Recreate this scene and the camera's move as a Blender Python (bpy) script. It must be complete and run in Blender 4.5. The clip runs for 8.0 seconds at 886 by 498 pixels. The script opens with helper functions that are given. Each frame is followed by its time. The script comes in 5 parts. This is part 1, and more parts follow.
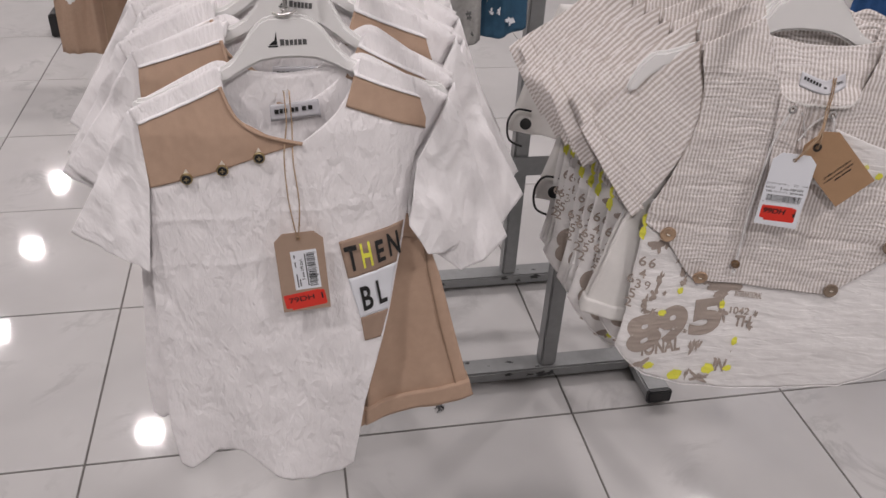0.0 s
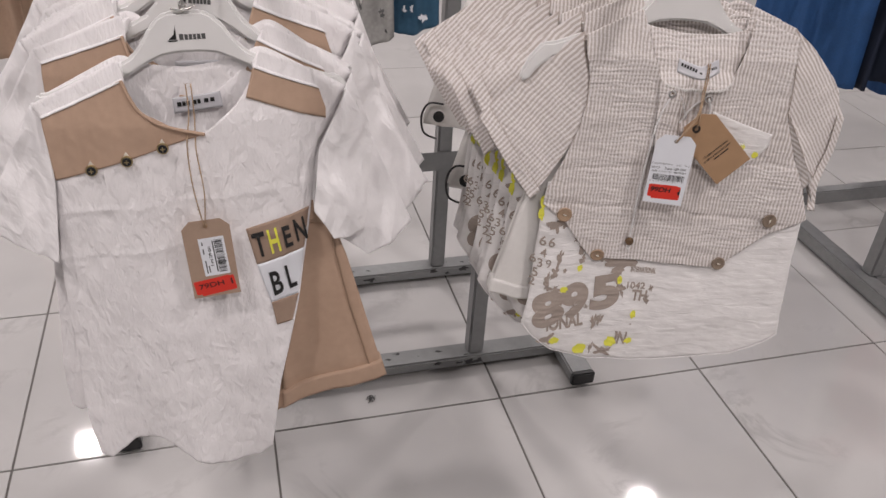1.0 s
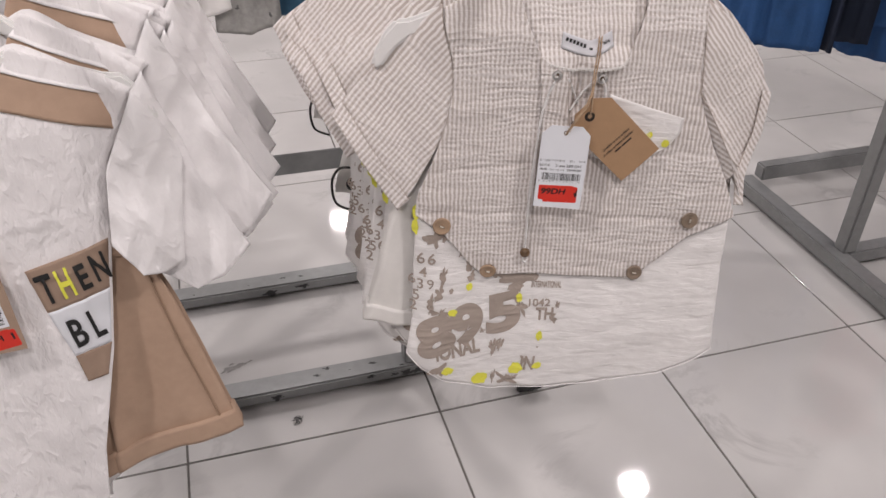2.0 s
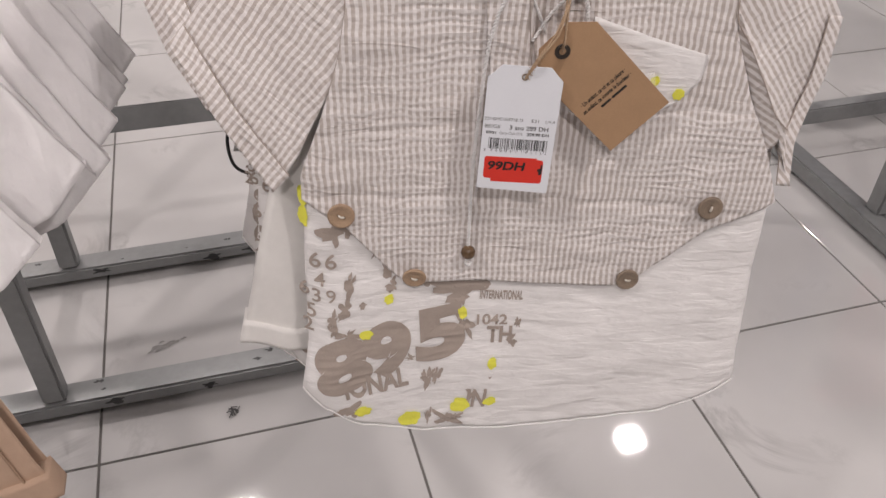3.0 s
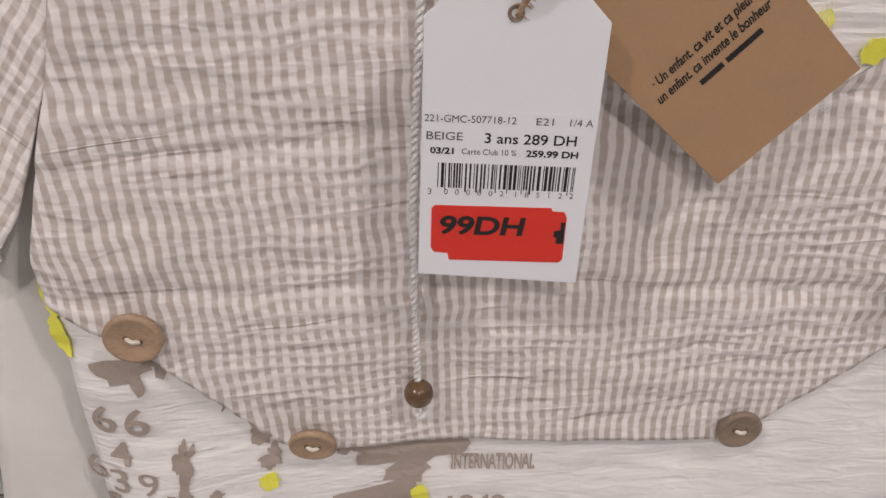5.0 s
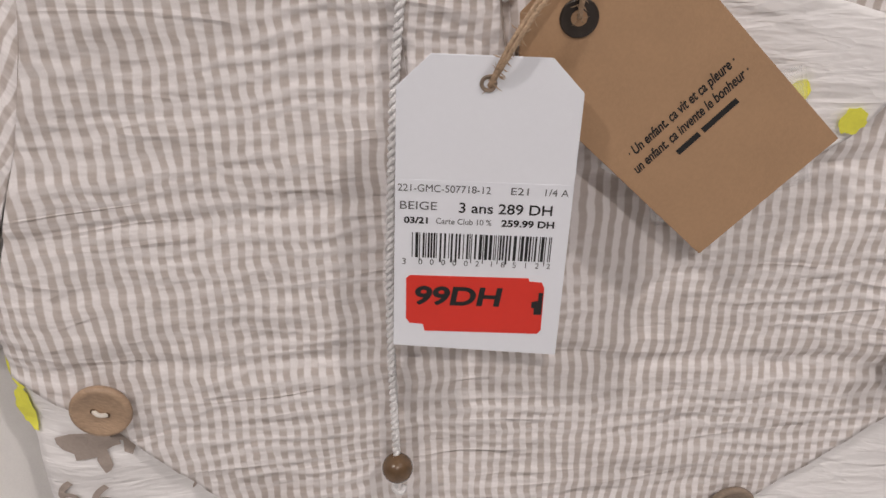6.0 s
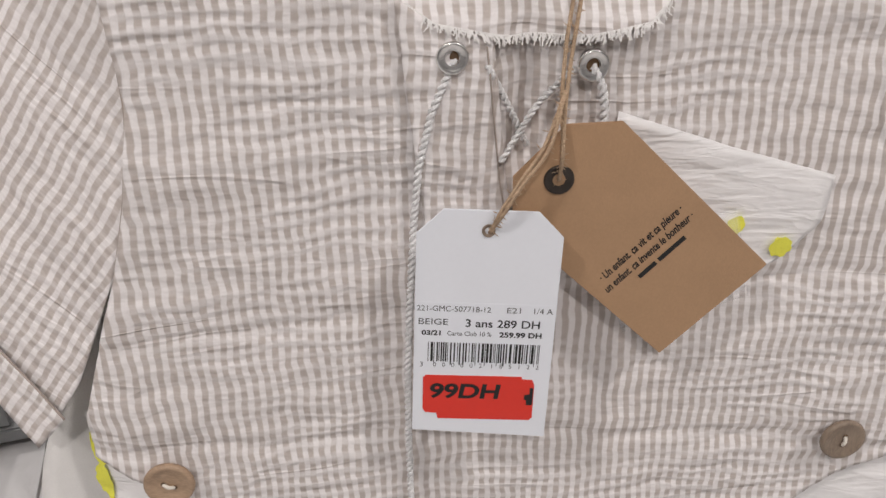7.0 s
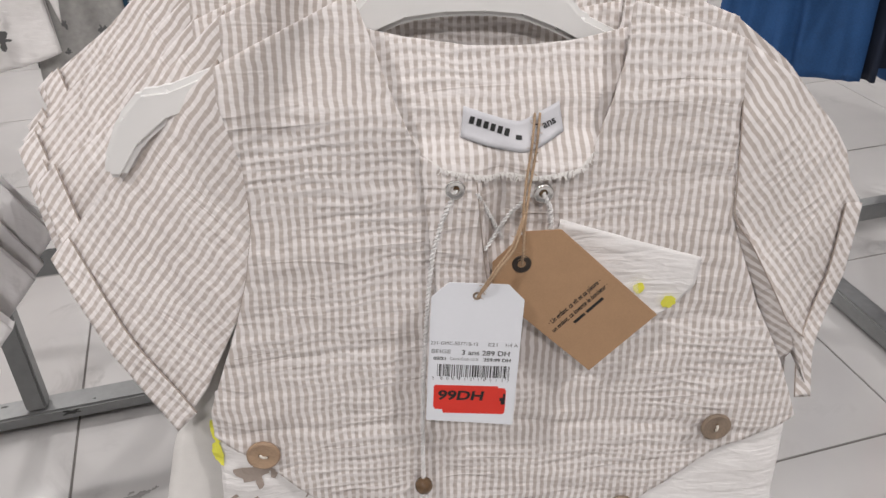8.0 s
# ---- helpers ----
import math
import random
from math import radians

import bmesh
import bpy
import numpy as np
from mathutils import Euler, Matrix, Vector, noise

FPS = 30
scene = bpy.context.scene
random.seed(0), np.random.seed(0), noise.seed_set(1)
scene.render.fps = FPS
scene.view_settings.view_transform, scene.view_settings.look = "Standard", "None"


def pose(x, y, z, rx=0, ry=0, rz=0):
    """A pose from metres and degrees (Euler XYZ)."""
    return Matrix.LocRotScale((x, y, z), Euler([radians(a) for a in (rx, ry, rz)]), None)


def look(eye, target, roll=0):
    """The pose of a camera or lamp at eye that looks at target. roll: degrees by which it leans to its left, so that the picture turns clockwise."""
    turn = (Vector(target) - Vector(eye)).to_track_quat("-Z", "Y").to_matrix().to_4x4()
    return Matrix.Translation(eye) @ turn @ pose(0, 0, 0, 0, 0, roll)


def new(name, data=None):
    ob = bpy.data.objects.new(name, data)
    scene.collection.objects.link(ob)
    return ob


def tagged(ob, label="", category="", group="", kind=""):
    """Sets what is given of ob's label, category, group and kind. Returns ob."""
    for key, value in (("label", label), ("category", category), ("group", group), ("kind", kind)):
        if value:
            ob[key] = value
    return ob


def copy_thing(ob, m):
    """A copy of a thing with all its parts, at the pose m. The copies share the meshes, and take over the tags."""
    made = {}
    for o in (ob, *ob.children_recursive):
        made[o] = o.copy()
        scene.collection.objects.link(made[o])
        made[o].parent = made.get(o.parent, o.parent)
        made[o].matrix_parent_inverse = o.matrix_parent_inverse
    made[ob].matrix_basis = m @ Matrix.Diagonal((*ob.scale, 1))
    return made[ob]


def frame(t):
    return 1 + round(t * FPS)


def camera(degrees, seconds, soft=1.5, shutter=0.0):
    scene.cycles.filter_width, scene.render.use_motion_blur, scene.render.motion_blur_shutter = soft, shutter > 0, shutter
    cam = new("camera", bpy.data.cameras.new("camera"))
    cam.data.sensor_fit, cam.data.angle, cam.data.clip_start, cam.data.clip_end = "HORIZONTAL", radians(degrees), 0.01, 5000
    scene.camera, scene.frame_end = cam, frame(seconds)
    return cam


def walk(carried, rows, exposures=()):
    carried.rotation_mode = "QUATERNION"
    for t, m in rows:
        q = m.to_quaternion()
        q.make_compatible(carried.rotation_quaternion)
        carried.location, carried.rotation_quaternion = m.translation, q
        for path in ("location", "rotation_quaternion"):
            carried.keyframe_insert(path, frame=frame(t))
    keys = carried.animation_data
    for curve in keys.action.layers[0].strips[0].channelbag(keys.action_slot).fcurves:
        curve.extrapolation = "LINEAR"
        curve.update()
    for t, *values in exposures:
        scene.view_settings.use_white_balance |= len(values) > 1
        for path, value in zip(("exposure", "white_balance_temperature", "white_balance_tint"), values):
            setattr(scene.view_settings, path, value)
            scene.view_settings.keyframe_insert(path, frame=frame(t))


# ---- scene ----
cam = camera(57.5, 8.0)
PATH = [
    (0, (-0.56, -1.177, 1.26), (-0.21, 0.447, 0.148), 3.0),
    (0.5, (-0.547, -1.221, 1.265), (-0.117, 0.389, 0.159), 3.9),
    (1, (-0.526, -1.233, 1.268), (-0.046, 0.366, 0.167), 3.7),
    (1.5, (-0.485, -1.219, 1.265), (-0.005, 0.369, 0.147), 2.1),
    (2, (-0.344, -1.118, 1.219), (0.139, 0.451, 0.077), 1.0),
    (2.2, (-0.299, -1.073, 1.19), (0.155, 0.5, 0.041), 1.0),
    (3.3, (-0.179, -0.849, 1.076), (0.279, 0.585, -0.241), 1.3),
    (3.5, (-0.158, -0.818, 1.058), (0.284, 0.6, -0.281), 0.3),
    (4, (-0.117, -0.756, 1.003), (0.249, 0.685, -0.334), -2.1),
    (4.5, (-0.101, -0.701, 0.959), (0.263, 0.768, -0.349), -2.0),
    (5, (-0.095, -0.667, 0.95), (0.294, 0.85, -0.293), -1.5),
    (5.2, (-0.093, -0.662, 0.948), (0.309, 0.878, -0.263), -1.3),
    (6.3, (-0.086, -0.667, 0.951), (0.335, 0.965, -0.127), -1.4),
    (6.5, (-0.088, -0.673, 0.968), (0.341, 0.973, -0.084), -1.3),
    (7, (-0.099, -0.693, 1.002), (0.341, 0.944, -0.06), -1.4),
    (7.5, (-0.12, -0.741, 1.054), (0.338, 0.873, -0.034), -0.7),
    (8, (-0.133, -0.793, 1.113), (0.324, 0.815, 0.014), -0.6),
]
EXPOSURES = [(0, -0.40, 6520, 10), (1, -0.31, 6600, 10), (2, -0.16, 6620, 10), (3.5, -0.15, 6750, 10), (5, -0.19, 6800, 10), (6.5, -0.11, 6600, 7), (8, -0.03, 6450, 5)]
walk(cam, [(t, look(eye, target, roll)) for t, eye, target, roll in PATH], EXPOSURES)



# ---- light ----
world = bpy.data.worlds.new("world")
world.use_nodes = True
world.node_tree.nodes["Background"].inputs["Color"].default_value = (0.9, 0.92, 1.0, 1)
world.node_tree.nodes["Background"].inputs["Strength"].default_value = 0.05
scene.world = world
LAMP_WATTS = 27.0
CEILING = 3.0
LAMPS = [(-2.94, 4.28), (-2.94, 5.47), (-2.94, 6.7), (-1.65, 3.03), (-0.48, 1.87), (0.62, 5.37), (1.86, 1.78), (5.4, 3.9),
         # these six are unseen, added as fill to even out the light
         (-3.0, 0.6), (-1.6, -1.2), (1.0, -1.7), (2.9, -0.6), (-0.55, -2.4), (3.0, 4.2)]


# ---- materials ----
def material(name, color, rough=0.6, metal=0.0, grain=0.0, grain_scale=400.0, bump=0.0, bump_scale=300.0, stretch=(1, 1, 1), coords="Object", spec=0.5):
    """A Principled surface with a fine colour grain and a fine relief."""
    m = bpy.data.materials.new(name)
    m.use_nodes = True
    nt = m.node_tree
    b = nt.nodes["Principled BSDF"]
    b.inputs["Base Color"].default_value = (*color, 1)
    b.inputs["Roughness"].default_value = rough
    b.inputs["Metallic"].default_value = metal
    b.inputs["Specular IOR Level"].default_value = spec
    tc = nt.nodes.new("ShaderNodeTexCoord")
    mp = nt.nodes.new("ShaderNodeMapping")
    mp.inputs["Scale"].default_value = stretch
    nt.links.new(tc.outputs[coords], mp.inputs["Vector"])
    if grain:
        n = nt.nodes.new("ShaderNodeTexNoise")
        n.inputs["Scale"].default_value = grain_scale
        n.inputs["Detail"].default_value = 5
        n2 = nt.nodes.new("ShaderNodeTexNoise")
        n2.inputs["Scale"].default_value = grain_scale / 14
        add = nt.nodes.new("ShaderNodeMath")
        add.operation = "ADD"
        ramp = nt.nodes.new("ShaderNodeMapRange")
        ramp.inputs["From Min"].default_value, ramp.inputs["From Max"].default_value = 0.7, 1.3
        ramp.inputs["To Min"].default_value, ramp.inputs["To Max"].default_value = 1 - grain, 1 + grain
        mul = nt.nodes.new("ShaderNodeVectorMath")
        mul.operation = "SCALE"
        mul.inputs[0].default_value = color
        nt.links.new(mp.outputs[0], n.inputs["Vector"])
        nt.links.new(mp.outputs[0], n2.inputs["Vector"])
        nt.links.new(n.outputs["Fac"], add.inputs[0])
        nt.links.new(n2.outputs["Fac"], add.inputs[1])
        nt.links.new(add.outputs[0], ramp.inputs["Value"])
        nt.links.new(ramp.outputs[0], mul.inputs["Scale"])
        nt.links.new(mul.outputs[0], b.inputs["Base Color"])
    if bump:
        n = nt.nodes.new("ShaderNodeTexNoise")
        n.inputs["Scale"].default_value = bump_scale
        n.inputs["Detail"].default_value = 4
        bp = nt.nodes.new("ShaderNodeBump")
        bp.inputs["Strength"].default_value = bump
        bp.inputs["Distance"].default_value = 0.001
        nt.links.new(mp.outputs[0], n.inputs["Vector"])
        nt.links.new(n.outputs["Fac"], bp.inputs["Height"])
        nt.links.new(bp.outputs[0], b.inputs["Normal"])
    return m


def node_math(nt, op, a, b=None, c=None, clamp=False):
    n = nt.nodes.new("ShaderNodeMath")
    n.operation = op
    n.use_clamp = clamp
    for i, v in enumerate((a, b, c)):
        if v is None:
            continue
        if isinstance(v, (int, float)):
            n.inputs[i].default_value = v
        else:
            nt.links.new(v, n.inputs[i])
    return n.outputs[0]


def seersucker_material(name, weft_least, weft_most):
    """Puckered cotton with narrow beige and white stripes along the grain, crossed by uneven weft bands."""
    m = bpy.data.materials.new(name)
    m.use_nodes = True
    nt = m.node_tree
    b = nt.nodes["Principled BSDF"]
    b.inputs["Roughness"].default_value = 0.85
    b.inputs["Specular IOR Level"].default_value = 0.2
    uv = nt.nodes.new("ShaderNodeUVMap")
    uv.uv_map = "cloth"
    def cloth_noise(fx, fy, detail=2.0, distortion=0.0):
        """Noise drawn out along the cloth: fx and fy are its frequencies across and along the grain."""
        mp = nt.nodes.new("ShaderNodeMapping")
        mp.inputs["Scale"].default_value = (fx, fy, 1)
        mp.inputs["Location"].default_value = (fx * 0.37, fy * 0.21, 0)
        n = nt.nodes.new("ShaderNodeTexNoise")
        n.inputs["Scale"].default_value = 1
        n.inputs["Detail"].default_value = detail
        n.inputs["Distortion"].default_value = distortion
        nt.links.new(uv.outputs[0], mp.inputs["Vector"])
        nt.links.new(mp.outputs[0], n.inputs["Vector"])
        return n

    sep = nt.nodes.new("ShaderNodeSeparateXYZ")
    nt.links.new(uv.outputs[0], sep.inputs[0])
    sway = cloth_noise(50, 70, 3)
    drift = cloth_noise(26, 40, 3)
    x = node_math(nt, "MULTIPLY_ADD", node_math(nt, "SUBTRACT", sway.outputs["Fac"], 0.5), 0.0036, sep.outputs[0])
    y = node_math(nt, "MULTIPLY_ADD", node_math(nt, "SUBTRACT", drift.outputs["Fac"], 0.5), 0.015, sep.outputs[1])
    stripe = node_math(nt, "SINE", node_math(nt, "MULTIPLY", x, 2 * math.pi / 0.0044))
    stripe = node_math(nt, "MULTIPLY_ADD", stripe, 1.6, 0.5, clamp=True)
    band = node_math(nt, "SINE", node_math(nt, "MULTIPLY", y, 2 * math.pi / 0.0053))
    # pucker strength varies over the cloth
    patch = cloth_noise(11, 20, 2)
    pw = nt.nodes.new("ShaderNodeMapRange")
    pw.inputs["From Min"].default_value, pw.inputs["From Max"].default_value = 0.38, 0.58
    pw.inputs["To Min"].default_value, pw.inputs["To Max"].default_value = weft_least, weft_most
    nt.links.new(patch.outputs["Fac"], pw.inputs["Value"])
    streak = cloth_noise(26, 240, 2)
    uneven = node_math(nt, "MULTIPLY", node_math(nt, "SUBTRACT", streak.outputs["Fac"], 0.5), 2.2)
    weft = node_math(nt, "MULTIPLY", node_math(nt, "ADD", node_math(nt, "MULTIPLY_ADD", band, 0.75, 0.35), uneven, clamp=True), pw.outputs[0])
    tint = node_math(nt, "MULTIPLY", stripe, node_math(nt, "SUBTRACT", 1.0, weft))
    mix = nt.nodes.new("ShaderNodeMix")
    mix.data_type = "RGBA"
    mix.inputs["A"].default_value = (0.835, 0.797, 0.78, 1)
    mix.inputs["B"].default_value = (0.535, 0.475, 0.435, 1)
    nt.links.new(tint, mix.inputs["Factor"])
    thread = nt.nodes.new("ShaderNodeTexNoise")
    thread.inputs["Scale"].default_value = 2600
    nt.links.new(uv.outputs[0], thread.inputs["Vector"])
    fine = nt.nodes.new("ShaderNodeMapRange")
    fine.inputs["To Min"].default_value, fine.inputs["To Max"].default_value = 0.9, 1.1
    nt.links.new(thread.outputs["Fac"], fine.inputs["Value"])
    mul = nt.nodes.new("ShaderNodeVectorMath")
    mul.operation = "SCALE"
    nt.links.new(mix.outputs["Result"], mul.inputs[0])
    nt.links.new(fine.outputs[0], mul.inputs["Scale"])
    nt.links.new(mul.outputs[0], b.inputs["Base Color"])
    crink = cloth_noise(46, 125, 3)
    # sparse narrow creases that run across the grain
    line_noise = cloth_noise(7, 46, 2, 0.6)
    fold = node_math(nt, "MULTIPLY_ADD", node_math(nt, "ABSOLUTE", node_math(nt, "SUBTRACT", line_noise.outputs["Fac"], 0.5)), -34.0, 1.0, clamp=True)
    where = cloth_noise(14, 30, 1)
    fold = node_math(nt, "MULTIPLY", fold, node_math(nt, "MULTIPLY_ADD", where.outputs["Fac"], 6.0, -2.6, clamp=True))
    pucker = node_math(nt, "MULTIPLY", node_math(nt, "MULTIPLY", node_math(nt, "ADD", band, uneven), 0.30), node_math(nt, "MULTIPLY", node_math(nt, "MULTIPLY_ADD", stripe, -0.5, 1.0), pw.outputs[0]))
    height = node_math(nt, "ADD", node_math(nt, "MULTIPLY_ADD", crink.outputs["Fac"], 2.1, node_math(nt, "MULTIPLY", fold, 0.32)), pucker)
    bp = nt.nodes.new("ShaderNodeBump")
    bp.inputs["Strength"].default_value = 1.0
    bp.inputs["Distance"].default_value = 0.0010
    nt.links.new(height, bp.inputs["Height"])
    nt.links.new(bp.outputs[0], b.inputs["Normal"])
    return m


def crinkled_material(name, color, fx, fy, depth, rough=0.8):
    """Thin crinkled cotton; fx and fy say how close the creases lie across and along the cloth."""
    m = bpy.data.materials.new(name)
    m.use_nodes = True
    nt = m.node_tree
    b = nt.nodes["Principled BSDF"]
    b.inputs["Roughness"].default_value = rough
    b.inputs["Specular IOR Level"].default_value = 0.25
    uv = nt.nodes.new("ShaderNodeUVMap")
    uv.uv_map = "cloth"
    heights = []
    for k, (s, d) in enumerate(((1.0, 1.0), (2.3, 0.5), (4.6, 0.24))):
        mp = nt.nodes.new("ShaderNodeMapping")
        mp.inputs["Scale"].default_value = (fx * s, fy * s, 1)
        mp.inputs["Rotation"].default_value = (0, 0, 0.25 * (k * 2 - 1))
        n = nt.nodes.new("ShaderNodeTexNoise")
        n.inputs["Scale"].default_value = 1
        n.inputs["Detail"].default_value = 2.5
        n.inputs["Distortion"].default_value = 0.55
        nt.links.new(uv.outputs[0], mp.inputs["Vector"])
        nt.links.new(mp.outputs[0], n.inputs["Vector"])
        ridge = node_math(nt, "ABSOLUTE", node_math(nt, "SUBTRACT", n.outputs["Fac"], 0.5))
        heights.append(node_math(nt, "ADD", node_math(nt, "MULTIPLY", ridge, -4.2 * d), node_math(nt, "MULTIPLY", n.outputs["Fac"], 1.8 * d)))
    h = node_math(nt, "ADD", node_math(nt, "ADD", heights[0], heights[1]), heights[2])
    bp = nt.nodes.new("ShaderNodeBump")
    bp.inputs["Strength"].default_value = 0.8
    bp.inputs["Distance"].default_value = depth
    nt.links.new(h, bp.inputs["Height"])
    nt.links.new(bp.outputs[0], b.inputs["Normal"])
    blotch = nt.nodes.new("ShaderNodeTexNoise")
    blotch.inputs["Scale"].default_value = 40
    blotch.inputs["Detail"].default_value = 6
    nt.links.new(uv.outputs[0], blotch.inputs["Vector"])
    rg = nt.nodes.new("ShaderNodeMapRange")
    rg.inputs["From Min"].default_value, rg.inputs["From Max"].default_value = 0.3, 0.7
    rg.inputs["To Min"].default_value, rg.inputs["To Max"].default_value = 0.95, 1.04
    nt.links.new(blotch.outputs["Fac"], rg.inputs["Value"])
    mul = nt.nodes.new("ShaderNodeVectorMath")
    mul.operation = "SCALE"
    mul.inputs[0].default_value = color
    nt.links.new(rg.outputs[0], mul.inputs["Scale"])
    nt.links.new(mul.outputs[0], b.inputs["Base Color"])
    return m


def marble_material():
    """Polished pale porcelain with sparse grey veins, each tile with its own cut of the pattern."""
    m = bpy.data.materials.new("polished marble-look porcelain")
    m.use_nodes = True
    nt = m.node_tree
    b = nt.nodes["Principled BSDF"]
    b.inputs["Roughness"].default_value = 0.1
    b.inputs["Specular IOR Level"].default_value = 0.5
    geo = nt.nodes.new("ShaderNodeNewGeometry")
    info = nt.nodes.new("ShaderNodeObjectInfo")
    off = nt.nodes.new("ShaderNodeVectorMath")
    off.operation = "SCALE"
    off.inputs[0].default_value = (37.0, 91.0, 13.0)
    nt.links.new(info.outputs["Random"], off.inputs["Scale"])
    pos = nt.nodes.new("ShaderNodeVectorMath")
    nt.links.new(geo.outputs["Position"], pos.inputs[0])
    nt.links.new(off.outputs[0], pos.inputs[1])
    n = nt.nodes.new("ShaderNodeTexNoise")
    n.inputs["Scale"].default_value = 3.2
    n.inputs["Detail"].default_value = 7
    n.inputs["Roughness"].default_value = 0.62
    n.inputs["Distortion"].default_value = 0.7
    nt.links.new(pos.outputs[0], n.inputs["Vector"])
    vein = node_math(nt, "SUBTRACT", 1.0, node_math(nt, "MULTIPLY", node_math(nt, "ABSOLUTE", node_math(nt, "SUBTRACT", n.outputs["Fac"], 0.5)), 26.0, clamp=True))
    where = nt.nodes.new("ShaderNodeTexNoise")
    where.inputs["Scale"].default_value = 4.5
    where.inputs["Detail"].default_value = 3
    nt.links.new(pos.outputs[0], where.inputs["Vector"])
    mask = nt.nodes.new("ShaderNodeMapRange")
    mask.inputs["From Min"].default_value, mask.inputs["From Max"].default_value = 0.52, 0.68
    nt.links.new(where.outputs["Fac"], mask.inputs["Value"])
    fac = node_math(nt, "MULTIPLY", vein, mask.outputs[0])
    cloud = nt.nodes.new("ShaderNodeMapRange")
    cloud.inputs["From Min"].default_value, cloud.inputs["From Max"].default_value = 0.3, 0.7
    cloud.inputs["To Min"].default_value, cloud.inputs["To Max"].default_value = 0.94, 1.04
    nt.links.new(where.outputs["Fac"], cloud.inputs["Value"])
    mix = nt.nodes.new("ShaderNodeMix")
    mix.data_type = "RGBA"
    mix.inputs["A"].default_value = (0.56, 0.548, 0.54, 1)
    mix.inputs["B"].default_value = (0.36, 0.35, 0.345, 1)
    nt.links.new(node_math(nt, "MULTIPLY", fac, 0.6), mix.inputs["Factor"])
    mul = nt.nodes.new("ShaderNodeVectorMath")
    mul.operation = "SCALE"
    nt.links.new(mix.outputs["Result"], mul.inputs[0])
    nt.links.new(cloud.outputs[0], mul.inputs["Scale"])
    nt.links.new(mul.outputs[0], b.inputs["Base Color"])
    smear = nt.nodes.new("ShaderNodeMapRange")
    smear.inputs["To Min"].default_value, smear.inputs["To Max"].default_value = 0.025, 0.075
    nt.links.new(where.outputs["Fac"], smear.inputs["Value"])
    nt.links.new(smear.outputs[0], b.inputs["Roughness"])
    return m


SEERSUCKER = seersucker_material("beige striped seersucker", 0.05, 0.66)
SLEEVE = seersucker_material("beige striped seersucker, flat", 0.05, 0.42)
WHITE_CRINKLE = crinkled_material("white crinkled cotton", (0.91, 0.885, 0.885), 46, 22, 0.0014)
WHITE_SMOOTH = crinkled_material("white cotton, smoother", (0.91, 0.89, 0.89), 26, 15, 0.0016)
WHITE_SLUB = crinkled_material("white slub cotton", (0.88, 0.86, 0.845), 20, 80, 0.00065)
WHITE_TWILL = material("white twill", (0.80, 0.78, 0.75), 0.85, grain=0.03, grain_scale=1500, bump=0.25, bump_scale=1500)
TAN = material("tan cotton twill", (0.49, 0.34, 0.245), 0.85, grain=0.05, grain_scale=1400, bump=0.3, bump_scale=1600)
TAN_DARK = material("brown cotton twill", (0.33, 0.22, 0.15), 0.85, grain=0.05, grain_scale=1400, bump=0.3, bump_scale=1600)
NAVY = material("navy blue cotton", (0.018, 0.078, 0.225), 0.8, grain=0.14, grain_scale=240, bump=0.3, bump_scale=800)
INK_NAVY = material("dark navy cotton", (0.006, 0.012, 0.03), 0.85, grain=0.14, grain_scale=240, bump=0.3, bump_scale=800)
RED_CLOTH = material("red cotton", (0.5, 0.03, 0.04), 0.8, grain=0.1, grain_scale=300)
GREY_CLOTH = material("grey jersey", (0.36, 0.355, 0.34), 0.9, grain=0.16, grain_scale=160, bump=0.3, bump_scale=700)
PETROL = material("petrol blue jersey", (0.035, 0.10, 0.17), 0.9, grain=0.12, grain_scale=160)
CYAN = material("cyan jersey", (0.05, 0.55, 0.75), 0.8, grain=0.06, grain_scale=200)
PRINT = material("faded brown print", (0.40, 0.335, 0.29), 0.85, grain=0.08, grain_scale=900)
YELLOW = material("neon yellow print", (0.85, 0.83, 0.10), 0.8, grain=0.06, grain_scale=900)
HANGER = material("white moulded plastic", (0.83, 0.825, 0.81), 0.38, grain=0.01, grain_scale=100)
STEEL = material("grey painted steel", (0.25, 0.255, 0.255), 0.38, metal=0.25, grain=0.1, grain_scale=60, bump=0.06, bump_scale=260)
SMUDGE = material("grey dirt", (0.27, 0.26, 0.25), 0.6, grain=0.3, grain_scale=120)
SMUDGE_AT = (-0.393, 0.243)
SCUFF = material("dark scuffs", (0.05, 0.05, 0.05), 0.7)
BLACK = material("black plastic", (0.012, 0.012, 0.013), 0.4, grain=0.1, grain_scale=200)
CHROME = material("nickel", (0.80, 0.79, 0.77), 0.22, metal=1.0)
BRONZE = material("dark bronze", (0.055, 0.045, 0.038), 0.35, metal=0.5, grain=0.15, grain_scale=500)
BRASS = material("aged brass", (0.50, 0.40, 0.22), 0.35, metal=1.0)
PAPER = material("white card", (0.80, 0.82, 0.86), 0.5, grain=0.01, grain_scale=600)
KRAFT = material("kraft card", (0.42, 0.26, 0.145), 0.75, grain=0.05, grain_scale=900, bump=0.1, bump_scale=1500)
KRAFT_PALE = material("greyish kraft card", (0.40, 0.285, 0.21), 0.75, grain=0.05, grain_scale=900)
RED = material("red price sticker", (0.72, 0.035, 0.02), 0.45, grain=0.02, grain_scale=500)
INK = material("black ink", (0.012, 0.012, 0.012), 0.6)
GREY_INK = material("grey ink", (0.10, 0.10, 0.10), 0.6)
